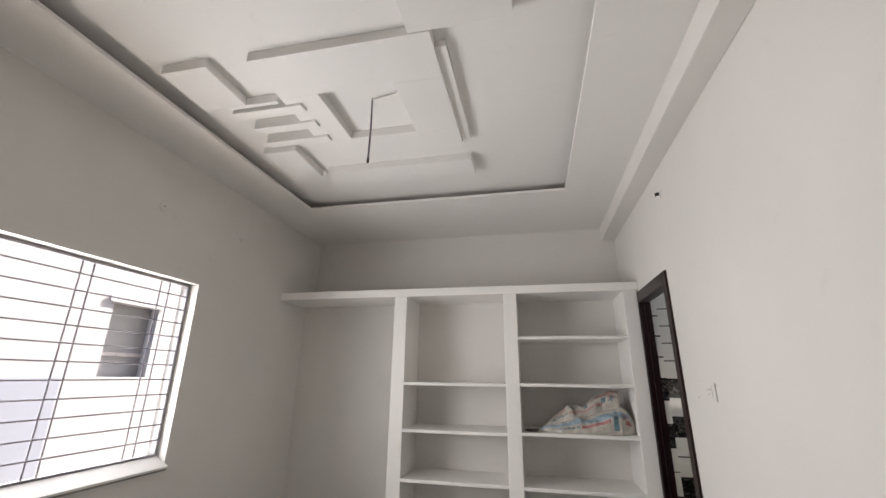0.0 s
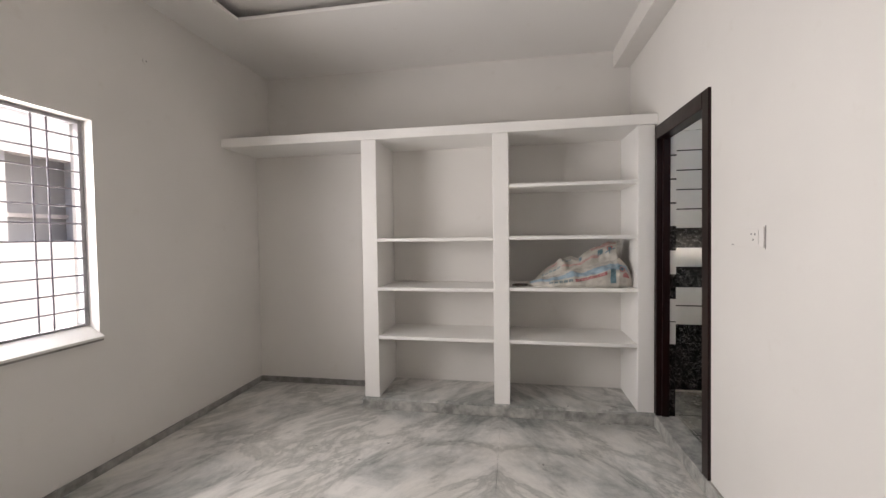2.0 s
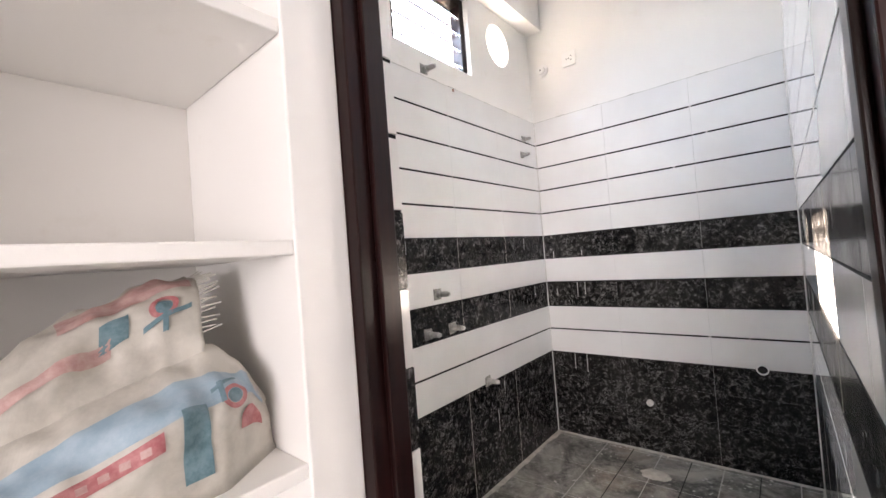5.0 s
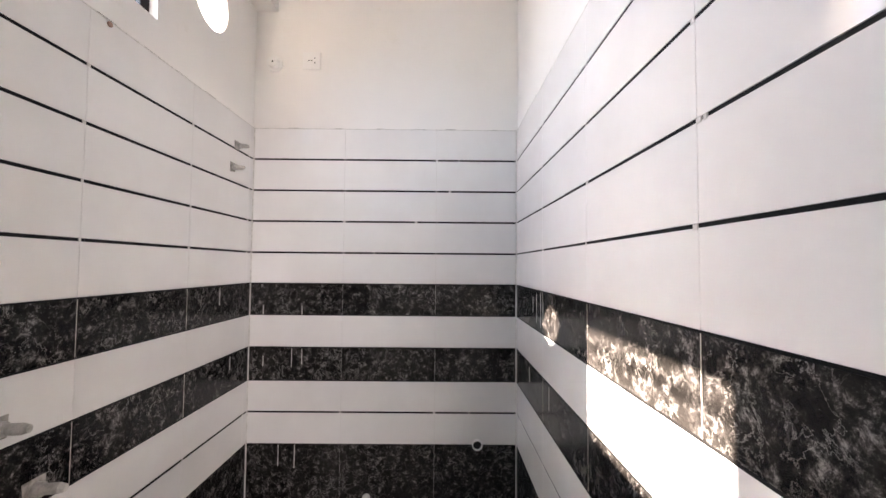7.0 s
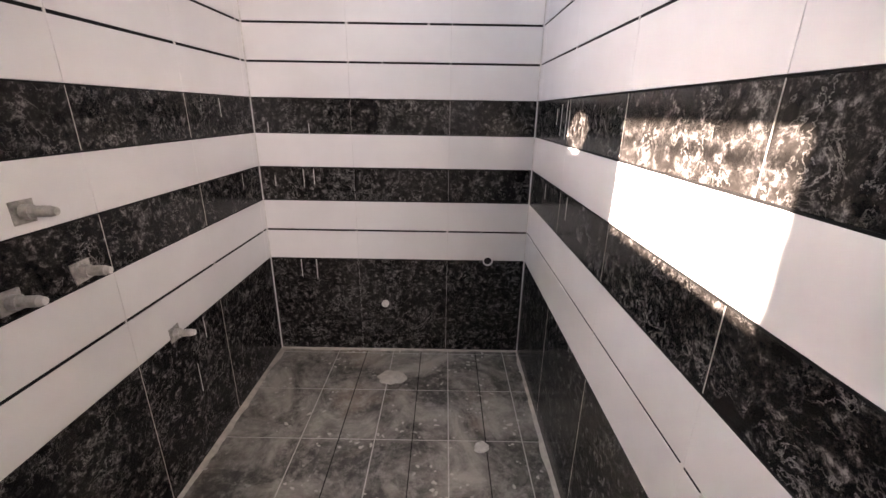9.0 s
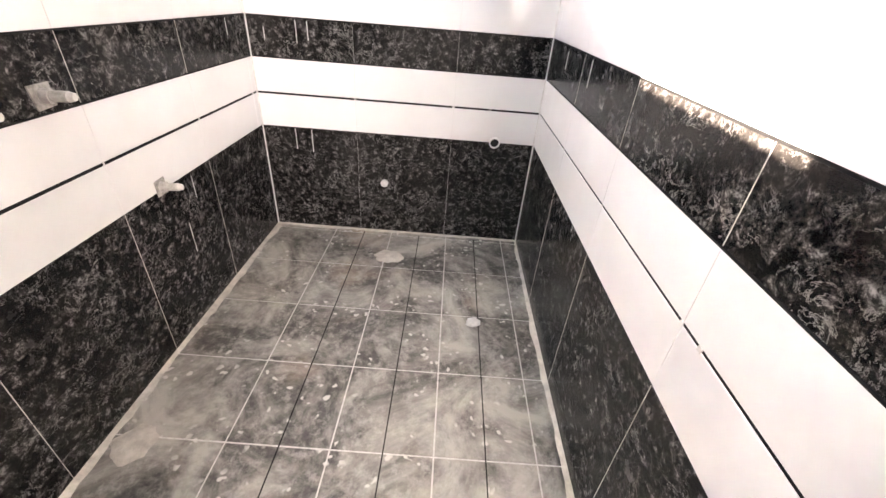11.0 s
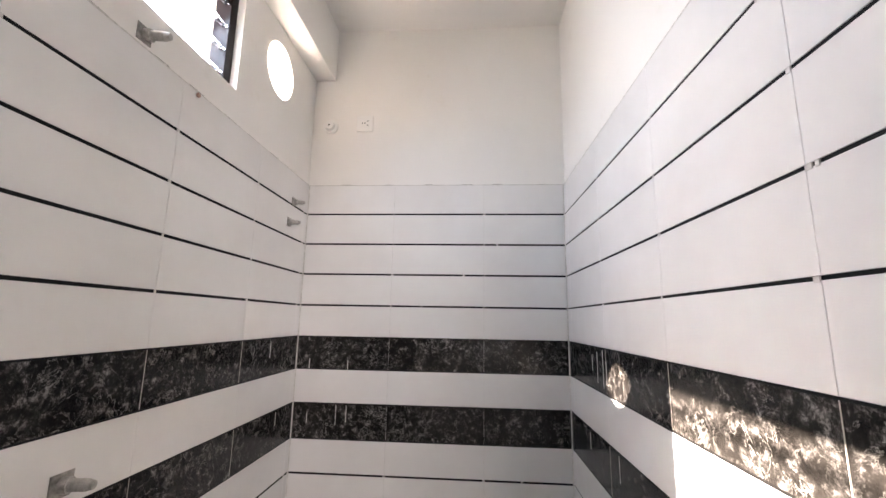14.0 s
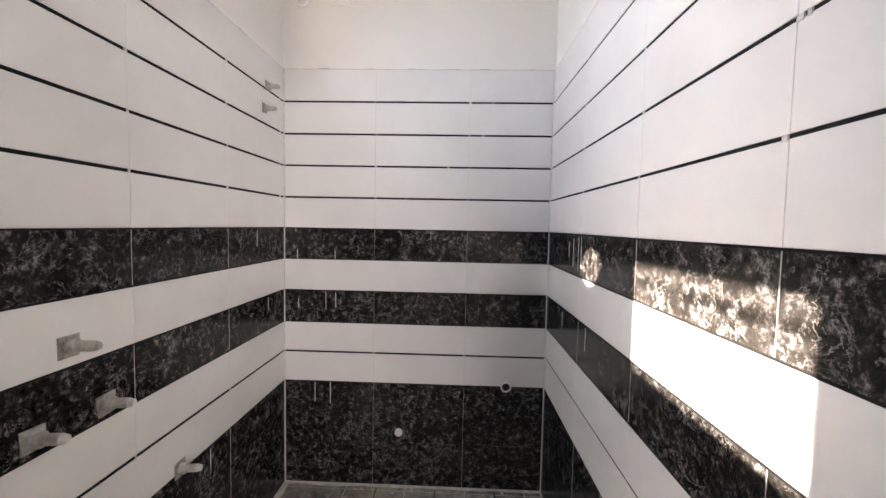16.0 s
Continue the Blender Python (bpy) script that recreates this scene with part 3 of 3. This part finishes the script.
NY0, NY1, NZ0, NZ1 = 3.44, 3.90, 1.298, 1.94
np_("wall", [(NX - 0.2, NX, -4, NY0, -0.6, 3.6), (NX - 0.2, NX, NY1, 9, -0.6, 3.6), (NX - 0.2, NX, NY0, NY1, -0.6, NZ0), (NX - 0.2, NX, NY0, NY1, NZ1, 3.6)], NEIGHBOUR)
np_("roof", [(NX - 6, NX + 0.25, -4, 9, 3.6, 3.75)], NEIGHBOUR)
nw = np_("window", [(NX - 0.12, NX - 0.10, NY0, NY1, NZ0, NZ1)], SASH_GREY, "grey shuttered window")
np_("rail", [(NX - 0.10, NX - 0.07, NY0, NY1, 1.48, 1.51)], FRAMEGREY, "", nw)
np_("ledge", [(NX, NX + 0.012, NY0 - 0.05, NY1 + 0.05, NZ1, NZ1 + 0.05)], NEIGHBOUR)
# thin sheet whose colour gives the bluish shade low on the wall
np_("dado", [(NX, NX + 0.02, -4, 3.16, -0.6, 1.297)], SHADE_BLUE, "lower wall with its blue-grey shade put into the colour")

# ---- door frame ----
door = structure(empty("door_1", (XR, (DY0 + DY1) / 2, 0.085)), "dark maroon lacquered door frame with no door leaf", "door frame")


def dp(name, bs, m, label="", bev=0.003):
    ox, oy, oz = door.location
    return part(name, boxes(*[(a - ox, b - ox, c - oy, d - oy, e - oz, f - oz) for a, b, c, d, e, f in bs], bev=bev), m, door, label)


FX0, FX1 = XR - 0.014, XR + 0.066
near_jamb = dp("jamb", [(FX0, FX1, DY0, DY0 + 0.068, 0.0855, DZ)], WOOD)
dp("jamb", [(FX0, FX1, DY1 - 0.068, DY1, 0.0855, DZ)], WOOD)
dp("head", [(FX0, FX1, DY0 + 0.068, DY1 - 0.068, DZ - 0.085, DZ)], WOOD)
dp("stop", [(FX0 + 0.035, FX1, DY1 - 0.082, DY1 - 0.068, 0.0855, DZ - 0.085)], WOOD)
near_stop = dp("stop", [(FX0 + 0.035, FX1, DY0 + 0.068, DY0 + 0.078, 0.0855, DZ - 0.085)], WOOD)
for o in (near_jamb, near_stop):  # this side leans a little out of plumb
    for v in o.data.vertices:
        v.co.y -= 0.028 * (1 - v.co.z / (DZ - 0.085))

# ---- switch plate and pipe on the door wall ----
sw = tagged(empty("switch_box", (XR, 2.955, 1.28)), "flush white switch plate with a socket on the painted wall", "switch")
part("plate", boxes((-0.006, 0, -0.105, 0.105, -0.04, 0.04), bev=0.002), WALL, sw)
part("socket", boxes((-0.009, -0.0062, -0.075, -0.01, -0.028, 0.028), bev=0.001), WALL, sw)
for a, b in ((-0.055, 0.012), (-0.03, 0.012), (-0.0425, -0.010)):
    part("pin_hole", rods(((-0.0095, a, b), (-0.0088, a, b), 0.004)), BLACK, sw)
# grey strip puts the dark edge shadow of the plate into colour
part("edge_shadow_gap", boxes((-0.002, 0.0, -0.111, -0.108, -0.045, 0.045)), CEMENT, sw, "thin grey strip drawn as the shadow beside the plate")
part("cut_line", boxes((-0.002, 0.0, 0.02, 0.13, -0.034, -0.030)), CEMENT, sw, "rough plaster cut")
lampo = tagged(empty("lamp_outlet", (XR, 3.157, 2.475)), "round conduit outlet for a wall lamp high on the wall", "outlet")
part("ring", rods(((-0.012, 0, 0), (0, 0, 0), 0.026), seg=20), PLASTIC, lampo)
part("stub", rods(((-0.035, 0.008, -0.004), (-0.012, 0, 0), 0.011)), CABLE, lampo)


# ---- tile pieces ----
def tile_mesh(w, h, t, cache={}):
    key = (round(w, 4), round(h, 4), t)
    if key not in cache:
        bm_ = bmesh.new()
        c = 0.0006
        back = [bm_.verts.new((x, t, z)) for x, z in ((-w / 2, -h / 2), (w / 2, -h / 2), (w / 2, h / 2), (-w / 2, h / 2))]
        mid = [bm_.verts.new((v.co.x, c, v.co.z)) for v in back]
        fr = [bm_.verts.new((v.co.x * (1 - 2 * c / w), 0, v.co.z * (1 - 2 * c / h))) for v in back]
        for A, B in ((back, mid), (mid, fr)):
            for i in range(4):
                bm_.faces.new((A[i], A[(i + 1) % 4], B[(i + 1) % 4], B[i]))
        bm_.faces.new(fr)
        bmesh.ops.recalc_face_normals(bm_, faces=bm_.faces)
        me = bpy.data.meshes.new("tile")
        bm_.to_mesh(me)
        bm_.free()
        cache[key] = me
    return cache[key]


MESHES = {}


def piece(name, w, h, t, at, rz, material, parent):
    key = (round(w, 4), round(h, 4), t, material.name)
    if key not in MESHES:
        me = tile_mesh(w, h, t).copy()
        me.materials.append(material)
        MESHES[key] = me
    ob = new(name, MESHES[key])
    ob.matrix_basis = pose(*at, 0, 0, rz)
    ob.parent = parent
    return ob


# heights of the bands from the floor up: lower edge, upper edge, dark or white, black line above
BANDS = [(BZ, 0.100, 1, 0), (0.100, 0.253, 1, 0), (0.253, 0.408, 1, 0), (0.408, 0.562, 1, 0), (0.562, 0.718, 0, 1), (0.718, 0.868, 0, 0), (0.868, 1.030, 1, 0),
         (1.030, 1.188, 0, 0), (1.188, 1.343, 1, 0), (1.343, 1.498, 0, 1), (1.498, 1.654, 0, 1), (1.654, 1.809, 0, 1), (1.809, 1.966, 0, 1), (1.966, BTOP, 0, 0)]


def tile_wall(parent, joints, place, rz, top=BTOP, gap=0.0068):
    """joints: where the upright joints are along the wall; place(s, z) gives the point on the tile face."""
    for z0, z1, dark, line in BANDS:
        if z0 >= top:
            continue
        lw = gap if line else 0.0
        for a, b in zip(joints, joints[1:]):
            w = b - a - (0.0011 if dark else 0.0008)
            h = z1 - z0 - lw - (0.0022 if not dark else 0.0012)
            x, y = place((a + b) / 2)
            piece("tile", w, h, TT, (x, y, z0 + h / 2 + 0.0006), rz, DARK if dark else WHITE, parent)
        if line:
            a, b = joints[0], joints[-1]
            x, y = place((a + b) / 2, 0.0016)
            piece("line_strip", b - a, lw + 0.004, TT - 0.003, (x, y, z1 - lw / 2 - 0.001), rz, LINE, parent)
        elif z0 > 0.5:
            a, b = joints[0], joints[-1]
            x, y = place((a + b) / 2, -0.0006)
            piece("line_strip", b - a, 0.0045, TT, (x, y, z1 - 0.002), rz, LINE if z1 < 2.0 else GROUT, parent)


tile_wall(wall_bath_north, [XB + 0.001, 1.36, 1.815, 2.27, 2.727, 3.182, BX], lambda s, d=0: (s, BL + d), 0)
tile_wall(wall_bath_east, [BR, 3.745, 4.205, BL], lambda s, d=0: (BX + d, s), -90)
tile_wall(wall_bath_south, [XB - 0.03, 1.342, 1.795, 2.25, 2.705, 3.16, BX], lambda s, d=0: (s, BR - d), 180, gap=0.0045)

# tiled return beside the door frame and the grout behind the tiles
reveal = structure(obj("door_reveal", boxes((FX1, XB, DY1 - 0.055, DY1 - 0.044, BZ, DZ - 0.03)), LINE), "tiled return of the bathroom doorway", "reveal")
for z0, z1, dark, line in BANDS:
    z1 = min(z1, DZ - 0.04)
    if z0 < z1:
        piece("tile", XB - FX1 - 0.002, z1 - z0 - (0.010 if line else 0.002), 0.006, ((FX1 + XB) / 2, DY1 - 0.060, (z0 + z1) / 2), 0, DARK if dark else WHITE, reveal)
grout = obj("grout_bed", boxes((XB, BX + 0.004, BL + 0.0035, BL + TT, BZ, BTOP - 0.002), (BX + 0.0035, BX + TT, BR, BL, BZ, BTOP - 0.002), (XB, BX + 0.004, BR - TT, BR - 0.0035, BZ, BTOP - 0.002)), GROUT)
structure(grout, "pale grout between the wall tiles", "grout")
corner = obj("corner_grout", rods(((BX - 0.001, BL - 0.001, BZ), (BX - 0.001, BL - 0.001, BTOP), 0.004), ((BX - 0.001, BR + 0.001, BZ), (BX - 0.001, BR + 0.001, BTOP), 0.004), seg=8), GROUT)
structure(corner, "white grout lines in the tiled corners", "grout")

# bathroom floor
bfloor = structure(obj("floor_bath", boxes((XB, BX, BR, BL, -0.03, BZ - 0.001)), GROUT), "dark grey bathroom floor tiles covered with cement dust", "floor")
fx = [XB, 1.325, 1.635, 1.945, 2.255, 2.565, 2.877, 3.187, BX]
fy = [BR, 3.43, 3.732, 4.033, 4.335, BL]
for i in range(len(fx) - 1):
    for j in range(len(fy) - 1):
        part("tile", boxes((fx[i] + 0.0028, fx[i + 1] - 0.0028, fy[j] + 0.0024, fy[j + 1] - 0.0024, BZ - 0.012, BZ + 0.0006 * random.random())), BFLOOR, bfloor)
for yy in (3.88, 3.58, 4.18):
    piece_b = part("groove", boxes((XB + 0.02, BX - 0.02, yy - 0.0018, yy + 0.0018, BZ - 0.002, BZ + 0.0013)), LINE, bfloor, "dark line in the tiles")


def blob(name, x, y, r, h, material, label, parent=None, stretch=1.0):
    bm_ = bmesh.new()
    n_ = 28
    rings = []
    for k, (f, z) in enumerate(((1.0, 0.0), (0.8, 0.6), (0.45, 0.95))):
        rings.append([bm_.verts.new((r * f * math.cos(a) * stretch * (1 + 0.35 * noise.noise(Vector((math.cos(a) * 2 + x * 9, math.sin(a) * 2, y * 9)))), r * f * math.sin(a) * (1 + 0.35 * noise.noise(Vector((math.cos(a) * 2, math.sin(a) * 2 + y * 5, x * 9)))), h * z)) for a in [2 * math.pi * i / n_ for i in range(n_)]])
    for A, B in zip(rings, rings[1:]):
        for i in range(n_):
            bm_.faces.new((A[i], A[(i + 1) % n_], B[(i + 1) % n_], B[i]))
    bm_.faces.new(rings[-1])
    o = obj(name, bm_, material)
    o.location = (x, y, BZ + 0.001)
    for f in o.data.polygons:
        f.use_smooth = True
    return o




def dust_edge(p, q, side, width):
    """An uneven strip of cement dust on the floor along a wall."""
    bm_ = bmesh.new()
    p, q, side = Vector(p), Vector(q), Vector(side)
    n_ = 60
    row = []
    for i in range(n_ + 1):
        c = p + (q - p) * i / n_
        w_ = width * (0.55 + 0.9 * abs(noise.noise(c * 4)) + 0.4 * noise.noise(c * 19))
        row.append((bm_.verts.new(c + Vector((0, 0, 0.006))), bm_.verts.new(c + side * w_)))
    for a_, b_ in zip(row, row[1:]):
        bm_.faces.new((a_[0], a_[1], b_[1], b_[0]))
    part("dust_edge", bm_, DARKGROUT, bfloor, "beige cement dust along the wall")


FZ = BZ + 0.0016
dust_edge((XB + 0.05, BL - 0.001, FZ), (BX, BL - 0.001, FZ), (0, -1, 0), 0.035)
dust_edge((XB + 0.05, BR + 0.001, FZ), (BX, BR + 0.001, FZ), (0, 1, 0), 0.02)
dust_edge((BX - 0.001, BR, FZ), (BX - 0.001, BL, FZ), (-1, 0, 0), 0.02)

tagged(blob("cement_dab", 2.97, 4.01, 0.075, 0.008, DARKGROUT, "", stretch=0.75), "dried beige cement dab on the floor", "cement dab")
tagged(blob("cement_dab", 2.53, 3.60, 0.030, 0.010, GROUT, ""), "small white cement dab on the floor", "cement dab")
tagged(blob("cement_dab", 1.92, 4.58, 0.06, 0.006, DARKGROUT, ""), "dusty beige cement heap beside the wall", "cement dab")


# ---- pipe stubs ----
def pipe_stub(at, kind, length=0.055, r=0.0125, plate=0.028):
    e = empty(kind, at)
    tagged(e, "capped grey water pipe stub in a rough cement cutout", "pipe stub", "pipe stubs on the tiled wall")
    bm_ = bmesh.new()
    box_in(bm_, -plate, plate, -0.003, 0.0, -plate, plate)
    for v_ in bm_.verts:
        v_.co.x *= 1 + 0.3 * noise.noise(Vector(at) * 7 + v_.co * 50)
        v_.co.z *= 1 + 0.3 * noise.noise(Vector(at) * 5 + v_.co * 60)
    part("cutout", bm_, CEMENT, e)
    bm_ = bmesh.new()
    cyl_in(bm_, (0, 0, 0), (0.008, -length, 0.0), r, 16)
    cyl_in(bm_, (0.0, -0.004, 0), (0.003, -0.02, 0), r * 1.35, 16)
    part("pipe", bm_, STEEL, e)
    bm_ = bmesh.new()
    cyl_in(bm_, (0.008, -length, 0), (0.0095, -length - 0.012, 0), r * 0.95, 16, r * 0.7)
    part("cap", bm_, GROUT if at[2] < 1.0 else STEEL, e)
    return e


for at in ((2.085, BL, 1.078), (2.178, BL, 0.905), (2.003, BL, 0.905), (2.437, BL, 0.576), (3.055, BL, 1.978), (3.022, BL, 1.871)):
    pipe_stub(at, "pipe_stub", plate=0.026 if at[2] < 1.5 else 0.02, r=0.0125 if at[2] < 1.5 else 0.010, length=0.055 if at[2] < 1.5 else 0.04)
pipe_stub((2.12, BL + TT, 2.155), "pipe_stub", plate=0.022)
st = tagged(empty("plugged_hole", (2.33, BL - 0.001, 2.108)), "reddish plugged hole at the top of the tiles", "hole")
part("plug", rods(((0, 0, 0), (0, -0.004, 0), 0.008)), RUST, st)

dr = tagged(empty("drain_pipe_hole", (BX, 3.535, 0.563)), "open white plastic waste pipe in the tiled wall", "pipe")
bm = bmesh.new()
prev = None
rings = []
for x, r in ((0.0, 0.026), (-0.012, 0.026), (-0.012, 0.020), (0.0, 0.020)):
    rings.append([bm.verts.new((x, r * math.cos(2 * math.pi * i / 24), r * math.sin(2 * math.pi * i / 24))) for i in range(24)])
for A, B in zip(rings, rings[1:]):
    for i in range(24):
        bm.faces.new((A[i], A[(i + 1) % 24], B[(i + 1) % 24], B[i]))
part("ring", bm, PLASTIC, dr)
part("opening", rods(((-0.002, 0, 0), (-0.004, 0, 0), 0.020), seg=24), BLACK, dr, "dark open pipe end")
pg = tagged(empty("pipe_plug", (BX, 4.072, 0.308)), "round pale plug on the dark tiles", "plug")
part("cap", rods(((0, 0, 0), (-0.012, 0, 0), 0.019), seg=20), GROUT, pg)

# ---- socket and round cap on the end wall ----
XP = BX + TT
so = tagged(empty("wall_socket", (XP, 4.383, 2.467)), "square white socket plate above the tiles", "socket")
part("plate", boxes((-0.010, 0, -0.045, 0.045, -0.046, 0.046), bev=0.003), PLASTIC, so)
for a, b in ((-0.016, -0.010), (-0.016, 0.014), (0.0, 0.002), (0.014, 0.002)):
    part("pin_hole", rods(((-0.0105, a, b), (-0.0098, a, b), 0.0035)), BLACK, so)
rc = tagged(empty("ceiling_rose", (XP, 4.571, 2.451)), "round white lamp holder base on the wall", "lamp holder")
bm = bmesh.new()
cyl_in(bm, (0, 0, 0), (-0.014, 0, 0), 0.040, 28)
cyl_in(bm, (-0.014, 0, 0), (-0.034, 0.0, 0), 0.028, 28, 0.024)
part("base", bm, PLASTIC, rc)
part("hole", rods(((-0.0338, 0, 0.0), (-0.0346, 0, 0.0), 0.005)), BLACK, rc)

# ---- bathroom window ----
bw = structure(empty("window_2", ((BWX0 + BWX1) / 2, BL + 0.07, BWZ0)), "small high louvred window with a dark maroon wooden frame", "window")


def bp(name, b, m, label=""):
    ox, oy, oz = bw.location
    a0, a1, c0, c1, e0, e1 = b
    return part(name, boxes((a0 - ox, a1 - ox, c0 - oy, c1 - oy, e0 - oz, e1 - oz), bev=0.002), m, bw, label)


FY0, FY1 = BL + 0.036, BL + 0.100
bp("frame", (BWX0, BWX0 + 0.04, FY0, FY1, BWZ0, BWZ1), WOOD)
bp("frame", (BWX1 - 0.04, BWX1, FY0, FY1, BWZ0, BWZ1), WOOD)
bp("frame", (BWX0 + 0.04, BWX1 - 0.04, FY0, FY1, BWZ1 - 0.04, BWZ1), WOOD)
bp("frame", (BWX0 + 0.04, BWX1 - 0.04, FY0, FY1, BWZ0, BWZ0 + 0.02), WOOD)
for k in range(4):
    z = 0.07 + 0.092 * k
    for x in (-0.258, 0.258):
        part("clip", rods(((x, -0.012, z - 0.02), (x, 0.03, z + 0.022), 0.004), seg=8), IRON, bw)
    o = part("louvre_pane", boxes((-0.258, 0.258, -0.0025, 0.0025, -0.05, 0.05)), GLASS, bw)
    o.matrix_basis = pose(0, 0.012, z, -58, 0, 0)
    o.visible_shadow = False
for k in range(3):
    z = 0.115 + 0.10 * k
    part("guard_bar", rods(((-0.255, 0.04, z), (0.255, 0.04, z), 0.005), seg=8), IRON, bw)

# ---- grout specks on the black lines and drips on the dark bands ----
rng = random.Random(5)


def speck(name, at, size, parent):
    x, y, z = at
    a, b, c = size
    return part(name, boxes((x - a, x + a, y - b, y + b, z - c, z + c)), GROUT, parent)


for z in (1.966, 1.809, 1.654, 1.498, 0.718):
    for xx in (1.815, 2.27, 2.727, 3.182):
        speck("grout_speck", (xx + rng.uniform(-0.004, 0.004), BL + 0.002, z - 0.0045), (rng.uniform(0.002, 0.005), 0.003, 0.0045), wall_bath_north)
    for xx in (1.795, 2.25, 2.705, 1.56 + 0.3 * rng.random()):
        speck("grout_speck", (xx + rng.uniform(-0.006, 0.006), BR - 0.002, z - 0.0045), (rng.uniform(0.002, 0.006), 0.003, 0.0045), wall_bath_south)
    for yy in (3.745, 4.205, 3.5 + 0.6 * rng.random()):
        speck("grout_speck", (BX + 0.002, yy + rng.uniform(-0.004, 0.004), z - 0.0045), (0.003, rng.uniform(0.002, 0.006), 0.0045), wall_bath_east)
for yy, z1, n_ in ((4.505, 0.555, 0.10), (4.426, 0.555, 0.11), (4.595, 1.235, 0.05), (4.404, 1.23, 0.055), (4.59, 0.985, 0.05), (4.45, 1.02, 0.09), (4.40, 1.02, 0.075)):
    bm = bmesh.new()
    rows_ = 7
    for i in range(rows_):
        w = 0.0016 * (1 + 0.6 * noise.noise(Vector((yy * 30, i * 0.9, 0))))
        box_in(bm, BX - 0.0008, BX + 0.001, yy - w, yy + w, z1 - n_ * (i + 1) / rows_, z1 - n_ * i / rows_)
    part("grout_drip", bm, GROUT, wall_bath_east)

# ---- grout filled upright joints, drips and a chipped plaster edge over the tiles ----
def uneven_strip(name, x0, x1, y0_, y1_, z0, z1, steps, material, parent):
    """A thin upright strip of slightly changing width, along x or y."""
    bm_ = bmesh.new()
    for i_ in range(steps):
        f_ = 0.55 + 0.6 * rng.random()
        ax, ay = (x1 - x0) * 0.5 * f_, (y1_ - y0_) * 0.5 * f_
        if x1 - x0 < 0.002:
            ax = (x1 - x0) * 0.5
        if y1_ - y0_ < 0.002:
            ay = (y1_ - y0_) * 0.5
        cx, cy = (x0 + x1) / 2, (y0_ + y1_) / 2
        box_in(bm_, cx - ax, cx + ax, cy - ay, cy + ay, z0 + (z1 - z0) * i_ / steps, z0 + (z1 - z0) * (i_ + 1) / steps)
    return part(name, bm_, material, parent)


for z0, z1, dark, line in BANDS:
    if not dark:
        continue
    for xx in (1.815, 2.27, 2.727):
        uneven_strip("grout_joint", xx - 0.0007, xx + 0.0007, BL - 0.0005, BL + 0.001, z0 + 0.002, z1 - 0.003, 5, DARKGROUT, wall_bath_north)
    for xx in (1.795, 2.25, 2.705):
        uneven_strip("grout_joint", xx - 0.0007, xx + 0.0007, BR - 0.001, BR + 0.0005, z0 + 0.002, z1 - 0.003, 5, DARKGROUT, wall_bath_south)
for xx, z1, n_ in ((2.80, 1.325, 0.11), (2.735, 1.335, 0.13), (2.70, 1.30, 0.08), (2.86, 1.31, 0.06), (2.62, 1.02, 0.08), (2.93, 1.01, 0.06)):
    uneven_strip("grout_drip", xx - 0.002, xx + 0.002, BR - 0.001, BR + 0.0008, z1 - n_, z1, 6, GROUT, wall_bath_south)
for xx, z1, n_ in ((2.52, 0.40, 0.12), (2.60, 0.55, 0.09), (2.95, 1.33, 0.07), (3.05, 1.02, 0.06), (1.90, 1.33, 0.06)):
    uneven_strip("grout_drip", xx - 0.0015, xx + 0.0015, BL - 0.0008, BL + 0.001, z1 - n_, z1, 6, GROUT, wall_bath_north)
for k in range(9):
    xx = 1.6 + 0.17 * k + 0.05 * rng.random()
    part("plaster_chip", boxes((xx, xx + rng.uniform(0.02, 0.08), BL + 0.001, BL + TT, BTOP - 0.001, BTOP + rng.uniform(0.0015, 0.004))), CEMENT, wall_bath_north)
    part("plaster_chip", boxes((xx, xx + rng.uniform(0.02, 0.08), BR - TT, BR - 0.001, BTOP - 0.001, BTOP + rng.uniform(0.0015, 0.004))), CEMENT, wall_bath_south)
for k in range(6):
    yy = 3.40 + 0.2 * k + 0.05 * rng.random()
    part("plaster_chip", boxes((BX + 0.001, BX + TT, yy, yy + rng.uniform(0.02, 0.07), BTOP - 0.001, BTOP + rng.uniform(0.0015, 0.003))), CEMENT, wall_bath_east)

# ---- faint outlet on the window wall ----
for yy, z, r in ((2.594, 2.402, 0.036), (3.355, 2.42, 0.022)):
    ot = tagged(empty("wall_outlet", (XL, yy, z)), "round painted-over conduit outlet on the window wall", "outlet", "outlets on the window wall")
    part("ring", rods(((0, 0, 0), (0.005, 0, 0), r), seg=24), WALL, ot)
    part("hole", rods(((0.0051, 0, 0), (0.0058, 0, 0), 0.006), seg=12), CEMENT, ot)
